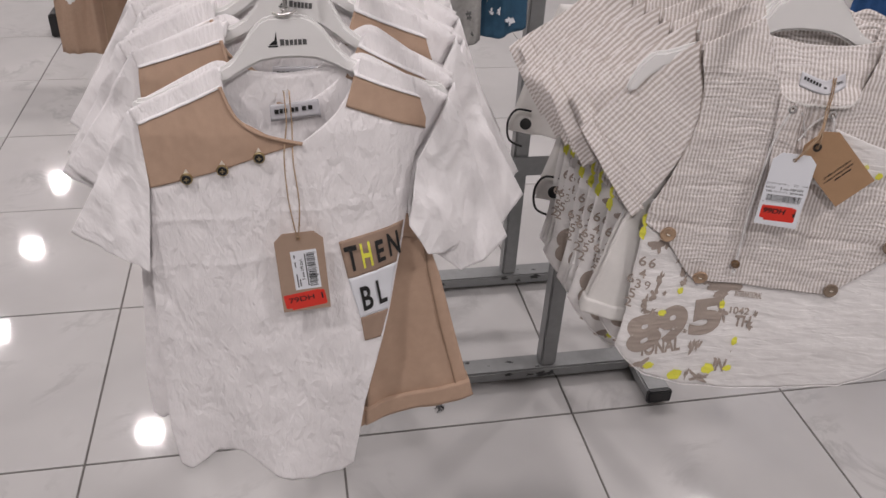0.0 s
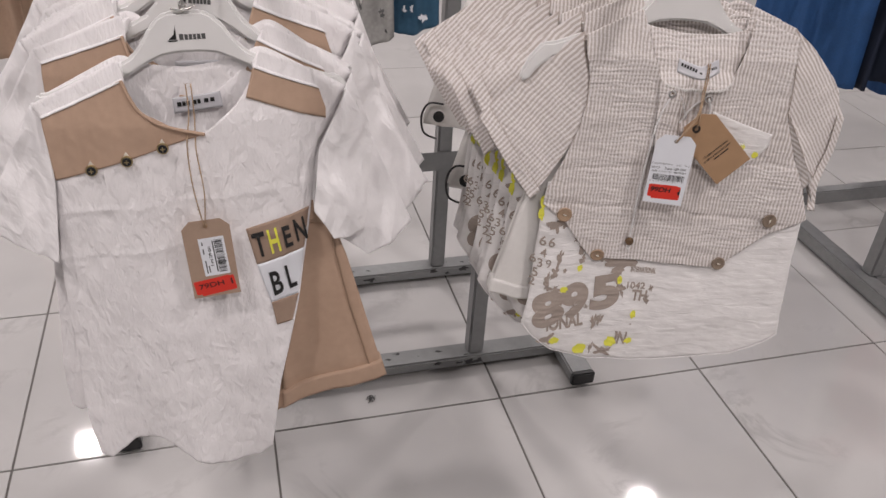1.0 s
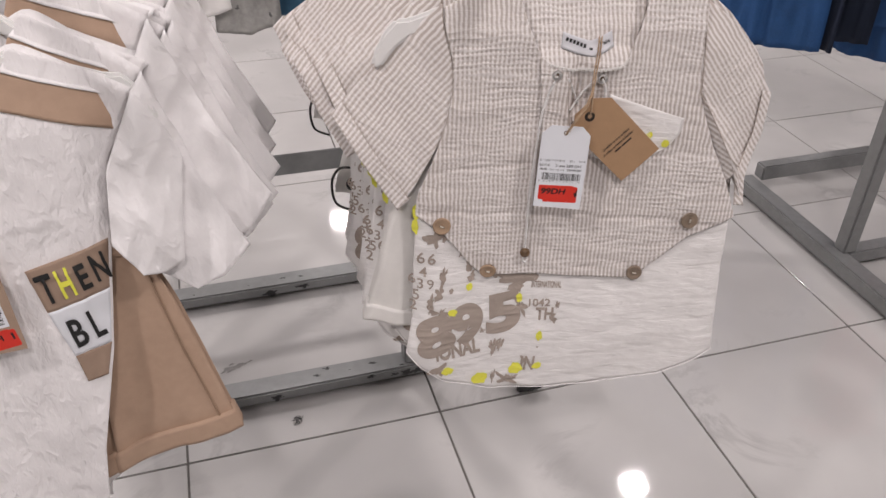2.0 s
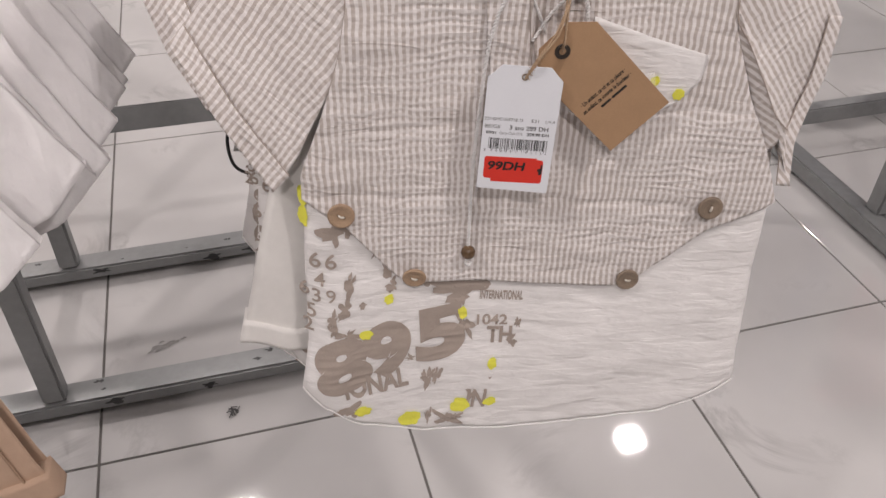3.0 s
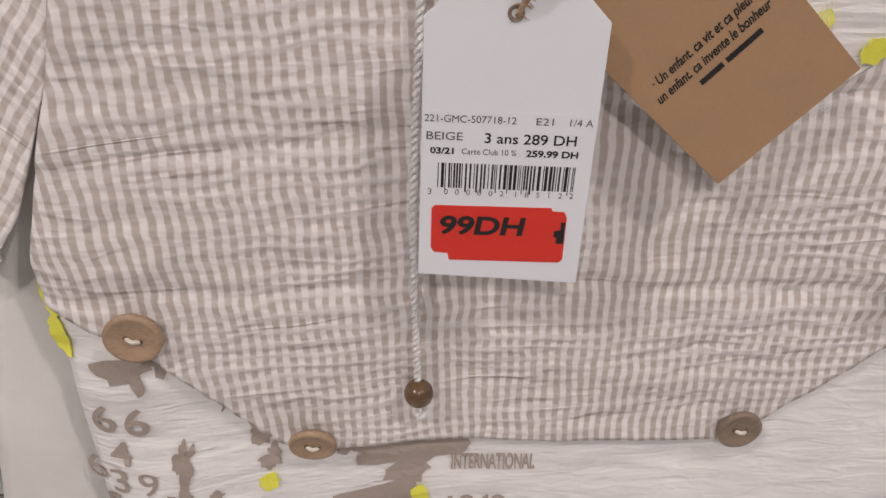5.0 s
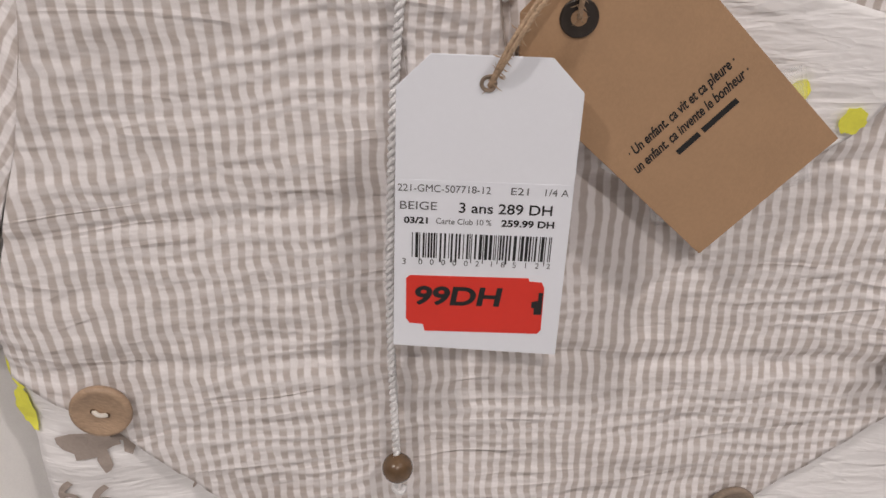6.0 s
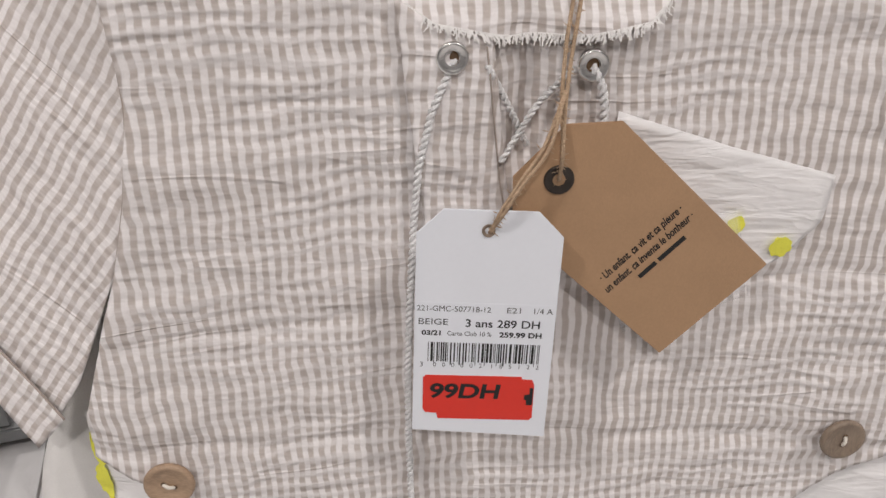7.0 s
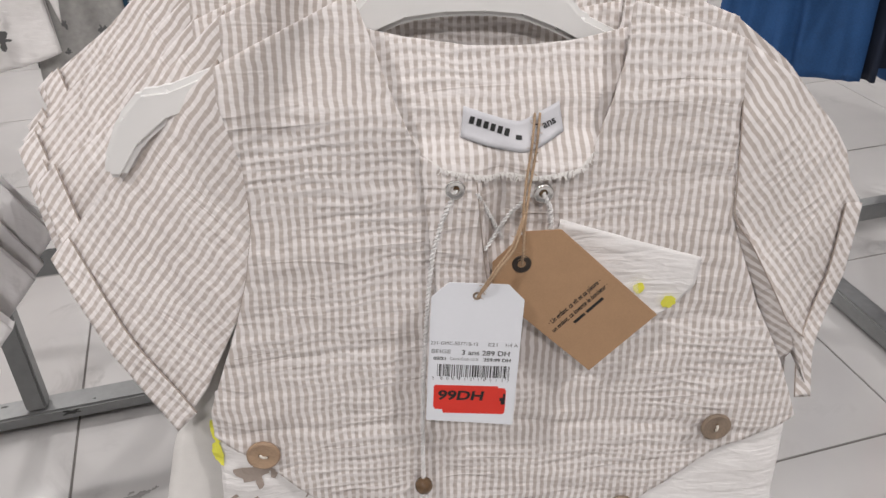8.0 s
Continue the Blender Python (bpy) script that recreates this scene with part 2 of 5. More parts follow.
JUTE = material("jute twine", (0.45, 0.32, 0.21), 0.95, grain=0.3, grain_scale=1200, bump=0.8, bump_scale=1500)
CORD = material("silver braided cord", (0.85, 0.84, 0.83), 0.5, grain=0.15, grain_scale=1500, bump=0.9, bump_scale=1400)
COCONUT = material("coconut wood", (0.40, 0.275, 0.18), 0.5, grain=0.22, grain_scale=500, stretch=(1, 3, 1), bump=0.25, bump_scale=700)
COCONUT_GREY = material("grey coconut wood", (0.25, 0.19, 0.14), 0.5, grain=0.25, grain_scale=500, stretch=(1, 3, 1), bump=0.25, bump_scale=700)
# wood of the bead; its dark tone also draws shade in small holes
BEAD_AND_HOLES = material("dark bead wood and hole shade", (0.15, 0.092, 0.05), 0.2, grain=0.3, grain_scale=300)
FRAY = material("white frayed cotton", (0.88, 0.86, 0.83), 0.8, grain=0.05, grain_scale=900)
THREAD = material("cream thread", (0.75, 0.70, 0.62), 0.8)
SATIN = material("grey satin label", (0.62, 0.62, 0.65), 0.45, grain=0.04, grain_scale=1200)
CLEAR = material("clear plastic film", (0.9, 0.9, 0.92), 0.12)
CLEAR.node_tree.nodes["Principled BSDF"].inputs["Alpha"].default_value = 0.16
MARBLE = marble_material()
GROUT = material("dark grey grout", (0.16, 0.15, 0.14), 0.9, grain=0.2, grain_scale=60)
WALL = material("unseen wall paint", (0.46, 0.455, 0.45), 0.8, grain=0.02, grain_scale=6, bump=0.05, bump_scale=200)
CEIL = material("white ceiling paint", (0.62, 0.62, 0.615), 0.9, grain=0.02, grain_scale=5)
TRIM = material("white lamp trim", (0.8, 0.8, 0.8), 0.4)
GLOW = bpy.data.materials.new("lit diffuser")
GLOW.use_nodes = True
GLOW.node_tree.nodes["Principled BSDF"].inputs["Emission Color"].default_value = (1, 0.95, 0.95, 1)
GLOW.node_tree.nodes["Principled BSDF"].inputs["Emission Strength"].default_value = 14


# ---- building helpers ----
def part(name, me, mat, parent, label="", m=None):
    """Links a mesh or bmesh as one object under its thing or part."""
    if isinstance(me, bmesh.types.BMesh):
        bm, me = me, bpy.data.meshes.new(name)
        bm.to_mesh(me)
        bm.free()
    me.name = name
    if mat and not me.materials:
        me.materials.append(mat)
    ob = new(name, me)
    ob.parent = parent
    if m is not None:
        ob.matrix_basis = m
    if label:
        ob["label"] = label
    return ob


def thing(name, m, label, category, group="", kind=""):
    ob = new(name)
    ob.empty_display_size = 0.05
    ob.matrix_basis = m
    return tagged(ob, label, category, group, kind)


def smooth(me):
    me.polygons.foreach_set("use_smooth", [True] * len(me.polygons))
    return me


def box(x0, y0, z0, x1, y1, z1, bevel=0.0, bm=None, segments=2):
    bm = bm or bmesh.new()
    made = bmesh.ops.create_cube(bm, size=1, matrix=Matrix.Translation(((x0 + x1) / 2, (y0 + y1) / 2, (z0 + z1) / 2)) @ Matrix.Diagonal((x1 - x0, y1 - y0, z1 - z0, 1)))
    if bevel:
        edges = list({e for v in made["verts"] for e in v.link_edges})
        bmesh.ops.bevel(bm, geom=edges, offset=bevel, segments=segments, affect="EDGES")
    return bm


def tube(points, radius, sides=10, closed=False):
    """A round tube along a smooth line through the points."""
    pts = [Vector(p) for p in points]
    fine = []
    n = len(pts)
    for i in range(n - 1):
        a, b, c, d = pts[max(i - 1, 0)], pts[i], pts[i + 1], pts[min(i + 2, n - 1)]
        for k in range(6):
            s = k / 6
            fine.append(0.5 * ((2 * b) + (c - a) * s + (2 * a - 5 * b + 4 * c - d) * s * s + (3 * b - a - 3 * c + d) * s ** 3))
    fine.append(pts[-1])
    verts, faces = [], []
    side = None
    for i, p in enumerate(fine):
        d = (fine[min(i + 1, len(fine) - 1)] - fine[max(i - 1, 0)]).normalized()
        if side is None:
            side = d.orthogonal().normalized()
        side = (side - d * side.dot(d)).normalized()
        up = d.cross(side)
        for k in range(sides):
            a = 2 * math.pi * k / sides
            verts.append(p + radius * (math.cos(a) * side + math.sin(a) * up))
    for i in range(len(fine) - 1):
        for k in range(sides):
            faces.append((i * sides + k, i * sides + (k + 1) % sides, (i + 1) * sides + (k + 1) % sides, (i + 1) * sides + k))
    faces.append(tuple(range(sides - 1, -1, -1)))
    faces.append(tuple(range((len(fine) - 1) * sides, len(fine) * sides)))
    me = bpy.data.meshes.new("tube")
    me.from_pydata(verts, [], faces)
    return smooth(me)


def braid(points, radius):
    """A cord of two strands twisted round each other along a smooth line through the points."""
    pts = along(points, 10)
    soften(pts, 1)
    span = float(np.linalg.norm(np.diff(pts, axis=0), axis=1).sum())
    n = max(12, int(span / 0.0011))
    mid = along(pts, n)
    strands = []
    for start in (0.0, math.pi):
        path = []
        for k in range(n + 1):
            d = Vector(mid[min(k + 1, n)] - mid[max(k - 1, 0)]).normalized()
            a = d.cross(Vector((0, 0, 1))).normalized()
            b = d.cross(a)
            turn = start + 2 * math.pi * k * span / n / 0.0050
            path.append(Vector(mid[k]) + radius * 0.5 * (math.cos(turn) * a + math.sin(turn) * b))
        strands.append((tube(path, radius * 0.62, 6), Matrix.Identity(4)))
    bm = joined(strands)
    me = bpy.data.meshes.new("cord")
    bm.to_mesh(me)
    bm.free()
    return smooth(me)


def plate(outline, thickness, bevel=0.0):
    """A flat shape with thickness; its front lies at z = thickness."""
    bm = bmesh.new()
    f = bm.faces.new([bm.verts.new((x, y, 0)) for x, y in outline])
    if f.normal.z < 0:
        bmesh.ops.reverse_faces(bm, faces=[f])
    f.normal_update()
    if f.normal.z < 0:
        f.normal_flip()
    up = bmesh.ops.extrude_face_region(bm, geom=[f])
    bmesh.ops.translate(bm, vec=(0, 0, thickness), verts=[v for v in up["geom"] if isinstance(v, bmesh.types.BMVert)])
    bmesh.ops.recalc_face_normals(bm, faces=bm.faces[:])
    if bevel:
        bmesh.ops.bevel(bm, geom=bm.edges[:], offset=bevel, segments=2, affect="EDGES")
    return bm


def disc(radius, thickness, hole=0.0, sides=28, dome=0.0, rim=0.0):
    """A turned disc in the xy plane, with an optional hole and a raised rim."""
    prof = [(hole, 0), (radius * 0.96, 0), (radius, thickness * 0.4), (radius * 0.97, thickness * 0.85)]
    if rim:
        prof += [(radius * 0.85, thickness), (radius * 0.74, thickness - rim), (max(hole, radius * 0.3), thickness - rim)]
    else:
        prof += [(radius * 0.7, thickness + dome * 0.5)]
    prof += [(hole, thickness - rim + dome)]
    verts, faces = [], []
    for k in range(sides):
        a = 2 * math.pi * k / sides
        for r, z in prof:
            r = max(r, 0.00002)
            verts.append((r * math.cos(a), r * math.sin(a), z))
    n = len(prof)
    for k in range(sides):
        j = (k + 1) % sides
        for i in range(n - 1):
            faces.append((k * n + i, k * n + i + 1, j * n + i + 1, j * n + i)[::-1])
        if hole:
            faces.append((k * n + n - 1, k * n, j * n, j * n + n - 1)[::-1])
    me = bpy.data.meshes.new("disc")
    me.from_pydata(verts, [], faces)
    return smooth(me)


GLYPHS = {}


def glyph(body, bold=0.0, shear=0.0):
    """One character, or a short run, of the built-in font at size 1, starting at x = 0."""
    key = (body, round(bold, 4), shear)
    if key not in GLYPHS:
        cu = bpy.data.curves.new("lettering", "FONT")
        cu.body, cu.size, cu.shear, cu.offset = body, 1.0, shear, bold
        ob = bpy.data.objects.new("lettering", cu)
        scene.collection.objects.link(ob)
        me = bpy.data.meshes.new_from_object(ob.evaluated_get(bpy.context.evaluated_depsgraph_get()))
        bpy.data.objects.remove(ob)
        bpy.data.curves.remove(cu)
        me.materials.clear()
        GLYPHS[key] = me
    return GLYPHS[key]


def extent(me):
    xs = [v.co.x for v in me.vertices]
    return max(xs) - min(xs)


def advance(ch):
    return extent(glyph("H" + ch + "H")) - extent(glyph("HH"))


def text_mesh(body, size, bold=0.0, shear=0.0, width=None):
    """Lettering in the built-in font as a flat mesh; the middle of the line lies at the origin."""
    bm = bmesh.new()
    x = 0.0
    for ch in body:
        if ch != " ":
            k = len(bm.verts)
            if ch == "9" and 0 < bold / size < 0.045:
                # a heavier 9 is laid down in shifted layers
                for n in range(9):
                    k = len(bm.verts)
                    bm.from_mesh(glyph(ch, 0.0, shear))
                    bm.verts.ensure_lookup_table()
                    a = n * math.pi / 4
                    r = bold / size * (n > 0)
                    bmesh.ops.translate(bm, vec=(x + r * math.cos(a), r * math.sin(a), n * 4e-6), verts=bm.verts[k:])
            else:
                bm.from_mesh(glyph(ch, bold / size, shear))
                bm.verts.ensure_lookup_table()
                bmesh.ops.translate(bm, vec=(x, 0, 0), verts=bm.verts[k:])
        x += advance(ch)
    xs = [v.co.x for v in bm.verts]
    x0, x1 = min(xs), max(xs)
    bmesh.ops.translate(bm, vec=(-(x0 + x1) / 2, -0.35, 0), verts=bm.verts)
    k = width / (x1 - x0) if width else size
    bmesh.ops.scale(bm, vec=(k, size, 1), verts=bm.verts)
    me = bpy.data.meshes.new("lettering")
    bm.to_mesh(me)
    bm.free()
    return me


def along(line, n):
    """n + 1 points evenly spaced along a line of points."""
    p = np.array(line, float)
    d = np.concatenate([[0], np.cumsum(np.linalg.norm(np.diff(p, axis=0), axis=1))])
    s = np.linspace(0, d[-1], n + 1)
    return np.stack([np.interp(s, d, p[:, k]) for k in range(p.shape[1])], 1)


def soften(p, times):
    for _ in range(times):
        p[1:-1] = (p[:-2] + 2 * p[1:-1] + p[2:]) / 4
    return p


def sheet(top, bottom, left, right, nu, nv, soft=2):
    """A net of points between four border lines: top and bottom run left to right, left and right run downwards."""
    t, b, l, r = along(top, nu), along(bottom, nu), along(left, nv), along(right, nv)
    for line in (t, b, l, r):
        soften(line, soft)
    p, q = np.linspace(0, 1, nu + 1)[None, :, None], np.linspace(0, 1, nv + 1)[:, None, None]
    return (1 - q) * t[None] + q * b[None] + (1 - p) * l[:, None] + p * r[:, None] - (
        (1 - p) * (1 - q) * t[0] + p * (1 - q) * t[-1] + (1 - p) * q * b[0] + p * q * b[-1])


def cloth(net, depth, turn=0.0, thick=0.0012, facing=1, shift=(0.0, 0.0)):
    """A cloth mesh over a net; depth(u, v) or the net's third column gives its relief. turn: the grain's turn in degrees. The hem is folded back by thick."""
    nv, nu = net.shape[0] - 1, net.shape[1] - 1
    verts = []
    for j in range(nv + 1):
        for i in range(nu + 1):
            u, v = net[j, i, :2]
            w = depth(u, v) + (net[j, i, 2] if net.shape[2] > 2 else 0.0)
            verts.append((u, v, w))
    n0 = len(verts)
    faces = []
    for j in range(nv):
        for i in range(nu):
            a = j * (nu + 1) + i
            f = (a, a + nu + 1, a + nu + 2, a + 1)
            faces.append(f if facing > 0 else f[::-1])
    # the border turned back, which gives the edge its thickness
    ring = [i for i in range(nu + 1)] + [j * (nu + 1) + nu for j in range(1, nv + 1)] + [nv * (nu + 1) + i for i in range(nu - 1, -1, -1)] + [j * (nu + 1) for j in range(nv - 1, 0, -1)]
    for k in ring:
        u, v, w = verts[k]
        verts.append((u, v, w - facing * thick))
    n = len(ring)
    for k in range(n):
        f = (ring[k], ring[(k + 1) % n], n0 + (k + 1) % n, n0 + k)
        faces.append(f if facing > 0 else f[::-1])
    me = bpy.data.meshes.new("cloth")
    me.from_pydata(verts, [], faces)
    c, s = math.cos(radians(turn)), math.sin(radians(turn))
    layer = me.uv_layers.new(name="cloth")
    idx = np.empty(len(me.loops), int)
    me.loops.foreach_get("vertex_index", idx)
    co = np.array(verts)[idx][:, :2] + np.array(shift)
    uv = np.stack([co[:, 0] * c + co[:, 1] * s, -co[:, 0] * s + co[:, 1] * c], 1)
    layer.data.foreach_set("uv", uv.ravel())
    return smooth(me)


def folds(u, v, fu, fv, seed):
    return noise.noise(Vector((u * fu, v * fv, seed)))


def crease(u, v, fu, fv, seed):
    return 1 - 2 * abs(noise.noise(Vector((u * fu, v * fv, seed))))


def laid_on(me, depth, lift, at=(0, 0), turn=0.0):
    """Drapes a flat mesh over a cloth's relief, with its own place and turn on the cloth."""
    bm = bmesh.new()
    bm.from_mesh(me)
    bmesh.ops.transform(bm, matrix=pose(at[0], at[1], 0, 0, 0, turn), verts=bm.verts)
    bmesh.ops.triangulate(bm, faces=bm.faces[:])
    for _ in range(4):
        long = [e for e in bm.edges if e.calc_length() > 0.005]
        if not long or len(bm.verts) > 6000:
            break
        bmesh.ops.subdivide_edges(bm, edges=long, cuts=1)
        bmesh.ops.triangulate(bm, faces=[f for f in bm.faces if len(f.verts) > 3])
    for v in bm.verts:
        v.co.z = depth(v.co.x, v.co.y) + lift
    out = bpy.data.meshes.new("laid")
    bm.to_mesh(out)
    bm.free()
    return out


def blob(radius, seed, rough=0.5, stretch=1.0, n=26):
    """An uneven flat splash."""
    pts = []
    for k in range(n):
        a = 2 * math.pi * k / n
        r = radius * (1 + rough * noise.noise(Vector((math.cos(a) * 1.7, math.sin(a) * 1.7, seed * 7.3))) + 0.35 * rough * noise.noise(Vector((math.cos(a) * 5, math.sin(a) * 5, seed * 3.1))))
        pts.append((r * math.cos(a) * stretch, r * math.sin(a), 0))
    me = bpy.data.meshes.new("splash")
    me.from_pydata(pts, [], [tuple(range(n))])
    return me


def quad(x0, y0, x1, y1):
    me = bpy.data.meshes.new("bar")
    me.from_pydata([(x0, y0, 0), (x1, y0, 0), (x1, y1, 0), (x0, y1, 0)], [], [(0, 1, 2, 3)])
    return me


def joined(meshes):
    bm = bmesh.new()
    for me, m in meshes:
        k = len(bm.verts)
        bm.from_mesh(me)
        bm.verts.ensure_lookup_table()
        bmesh.ops.transform(bm, matrix=m, verts=bm.verts[k:])
    return bm


def hung(o, yaw, lean):
    """The pose of a hanging garment: x across it, y up along it, z out of its front. lean: how far its foot comes forward per metre."""
    a = radians(yaw)
    u = Vector((math.cos(a), -math.sin(a), 0))
    f = Vector((-math.sin(a), -math.cos(a), 0))
    v = (Vector((0, 0, 1)) - f * lean).normalized()
    w = u.cross(v)
    m = Matrix((u, v, w)).transposed().to_4x4()
    return Matrix.Translation(o) @ m


# ---- room ----
X0, X1, Y0, Y1 = -6.5, 7.5, -5.0, 11.0
floor = tagged(new("floor", bpy.data.meshes.new("floor")), "polished pale marble-look floor tiles with dark joints", "floor", kind="structure")
bm = box(X0, Y0, -0.12, X1, Y1, -0.003)
bm.to_mesh(floor.data)
bm.free()
floor.data.materials.append(GROUT)
# four unseen walls, added so that the closed room bounces light back
for name, b in (("unseen_wall_north", (X0, Y1, 0, X1, Y1 + 0.15, CEILING)), ("unseen_wall_south", (X0, Y0 - 0.15, 0, X1, Y0, CEILING)),
                ("unseen_wall_west", (X0 - 0.15, Y0 - 0.15, 0, X0, Y1 + 0.15, CEILING)), ("unseen_wall_east", (X1, Y0 - 0.15, 0, X1 + 0.15, Y1 + 0.15, CEILING))):
    tagged(part(name, box(*b), WALL, None), "plain pale wall, unseen, added to close the room and bounce light", "wall", kind="structure")
tagged(part("ceiling", box(X0 - 0.15, Y0 - 0.15, CEILING, X1 + 0.15, Y1 + 0.15, CEILING + 0.12), CEIL, None), "plain white shop ceiling", "ceiling", kind="structure")


def ceiling_light(x, y):
    t = thing("ceiling_light", pose(x, y, CEILING), "small square white recessed ceiling downlight, switched on", "ceiling light", "ceiling downlights")
    bm = bmesh.new()
    for a in ((-0.085, -0.085, 0.085, -0.064), (-0.085, 0.064, 0.085, 0.085), (-0.085, -0.064, -0.064, 0.064), (0.064, -0.064, 0.085, 0.064)):
        box(a[0], a[1], -0.012, a[2], a[3], -0.001, 0, bm)
    part("frame", bm, TRIM, t)
    part("diffuser", box(-0.062, -0.062, -0.006, 0.062, 0.062, -0.002), GLOW, t)
    lamp = bpy.data.lights.new("downlight", "AREA")
    lamp.shape, lamp.size, lamp.energy, lamp.color = "SQUARE", 0.13, LAMP_WATTS, (1.0, 0.925, 0.935)
    ob = new("downlight", lamp)
    ob.matrix_basis = pose(x, y, CEILING - 0.02)
    return t


# the last six of LAMPS are added fill lamps in the same fixture
for x, y in LAMPS:
    ceiling_light(x, y)


# ---- clothes racks ----
def steel_tube(name, b, parent, bevel=0.004):
    return part(name, box(*b, bevel=bevel), STEEL, parent)


def garment_rack():
    """A four-post steel stand: two long feet, two cross rails, posts, a low tie bar and arms for the hangers."""
    t = thing("garment_rack", pose(-0.295, 0.295, 0), "grey painted steel garment rack on the tiled floor, scuffed", "clothes rack", "garment racks")
    for sx in (-1, 1):
        foot = steel_tube("foot", (sx * 0.49 - 0.027, -0.292, 0.012, sx * 0.49 + 0.027, 0.40, 0.042), t)
        for y in (-0.302, 0.398):
            part("end_cap", box(sx * 0.49 - 0.0275, y, 0.011, sx * 0.49 + 0.0275, y + 0.013, 0.043, 0.003), BLACK, foot, "black plastic end cap")
        for y in (-0.285, 0.37):
            part("glide", disc(0.016, 0.012), BLACK, foot, "black rubber glide", pose(sx * 0.49, y + 0.01, 0))
    for y in (-0.165, 0.19):
        rail = steel_tube("cross_rail", (-0.463, y - 0.026, 0.013, 0.463, y + 0.026, 0.041), t)
        for k in range(7):
            x = random.uniform(-0.4, 0.4)
            part("scuff", blob(random.uniform(0.002, 0.006), k, 1.2, 2.2), SCUFF, rail, "dark scuff mark", pose(x, y - 0.0264, random.uniform(0.02, 0.035), 90, 0, 0))
            x = random.uniform(-0.4, 0.4)
            part("scuff", blob(random.uniform(0.001, 0.0035), k + 9, 1.2, 2.0), SCUFF, rail, "dark scuff mark", pose(x, y + random.uniform(-0.018, 0.015), 0.0413))
    for sx in (-1, 1):
        for y in (-0.165, 0.19):
            steel_tube("post", (sx * 0.268 - 0.018, y - 0.018, 0.041, sx * 0.268 + 0.018, y + 0.018, 1.135), t)
    steel_tube("tie_bar", (-0.46, 0.165, 0.335, 0.46, 0.171, 0.385), t, 0.002)
    for y in (-0.165, 0.19):
        steel_tube("top_rail", (-0.463, y - 0.018, 1.135, 0.463, y + 0.018, 1.165), t)
    for x in (-0.255, 0.28):
        part("arm", tube([(x, -0.84, 1.165), (x, -0.83, 1.1515), (x, -0.5, 1.1515), (x, -0.185, 1.1515)], 0.0085, 12), CHROME, t, "chrome hanging arm")
    part("arm", tube([(0.0, -0.147, 1.1515), (0.0, -0.05, 1.1515), (0.0, 0.05, 1.1515), (0.0, 0.172, 1.1515)], 0.0085, 12), CHROME, t, "chrome hanging arm")
    return t


garment_rack()


def second_rack():
    t = thing("garment_rack", pose(1.2, 0.3, 0), "grey painted steel garment rack with navy clothes, on the tiled floor", "clothes rack", "garment racks")
    for x in (-0.08, 0.85):
        foot = steel_tube("foot", (x - 0.025, -0.95, 0.010, x + 0.025, 0.32, 0.050), t)
        for y in (-0.94, 0.29):
            part("glide", disc(0.02, 0.011), BLACK, foot, "black rubber glide", pose(x, y, 0))
    steel_tube("cross_rail", (-0.055, -0.105, 0.012, 0.825, -0.06, 0.048), t)
    steel_tube("tie_bar", (-0.055, 0.275, 0.05, 0.825, 0.315, 0.095), t)
    for x in (-0.055, 0.80):
        steel_tube("post", (x - 0.02, -0.105, 0.050, x + 0.02, -0.065, 1.28), t)
    steel_tube("top_rail", (-0.3, -0.105, 1.28, 1.4, -0.065, 1.31), t)
    for x in (0.06, 0.75):
        steel_tube("arm", (x - 0.012, -0.065, 1.28, x + 0.012, 0.62, 1.305), t)
    steel_tube("hang_rail", (-0.1, 0.43, 1.255, 1.4, 0.455, 1.28), t)
    return t


second_rack()


def back_rack():
    t = thing("garment_rack", pose(-1.35, 2.5, 0), "steel garment rack with black feet and tan clothes", "clothes rack", "garment racks")
    for x in (-0.15, 0.6):
        foot = steel_tube("foot", (x - 0.03, 0.06, 0.02, x + 0.03, 1.0, 0.06), t)
        part("end_cap", box(x - 0.05, -0.02, 0.0, x + 0.05, 0.10, 0.10, 0.006), BLACK, foot, "black plastic end cap")
    steel_tube("cross_rail", (-0.12, 0.5, 0.02, 0.57, 0.55, 0.05), t)
    for x in (0.0, 0.45):
        steel_tube("post", (x - 0.018, 0.505, 0.05, x + 0.018, 0.545, 1.2), t)
    steel_tube("hang_rail", (-0.15, 0.505, 1.2, 0.62, 0.545, 1.23), t)
    for x in (0.12, 0.34):
        part("arm", tube([(x, 0.505, 1.215), (x, 0.1, 1.215), (x, -0.85, 1.215)], 0.009), CHROME, t, "chrome hanging arm")
    return t


back_rack()


# ---- hangers ----
def hanger_mesh():
    top = [(0, 0), (0.018, 0), (0.027, -0.004), (0.038, -0.014), (0.048, -0.028), (0.060, -0.040), (0.080, -0.050), (0.115, -0.058), (0.145, -0.069), (0.158, -0.070), (0.170, -0.083), (0.180, -0.104), (0.181, -0.114)]
    low = [(0.172, -0.115), (0.160, -0.098), (0.145, -0.086), (0.115, -0.077), (0.085, -0.066), (0.062, -0.057), (0.045, -0.048), (0.028, -0.041), (0.010, -0.039)]
    half = top + low
    return half + [(-x, y) for x, y in reversed(half) if x > 0]


HANGER_OUTLINE = hanger_mesh()


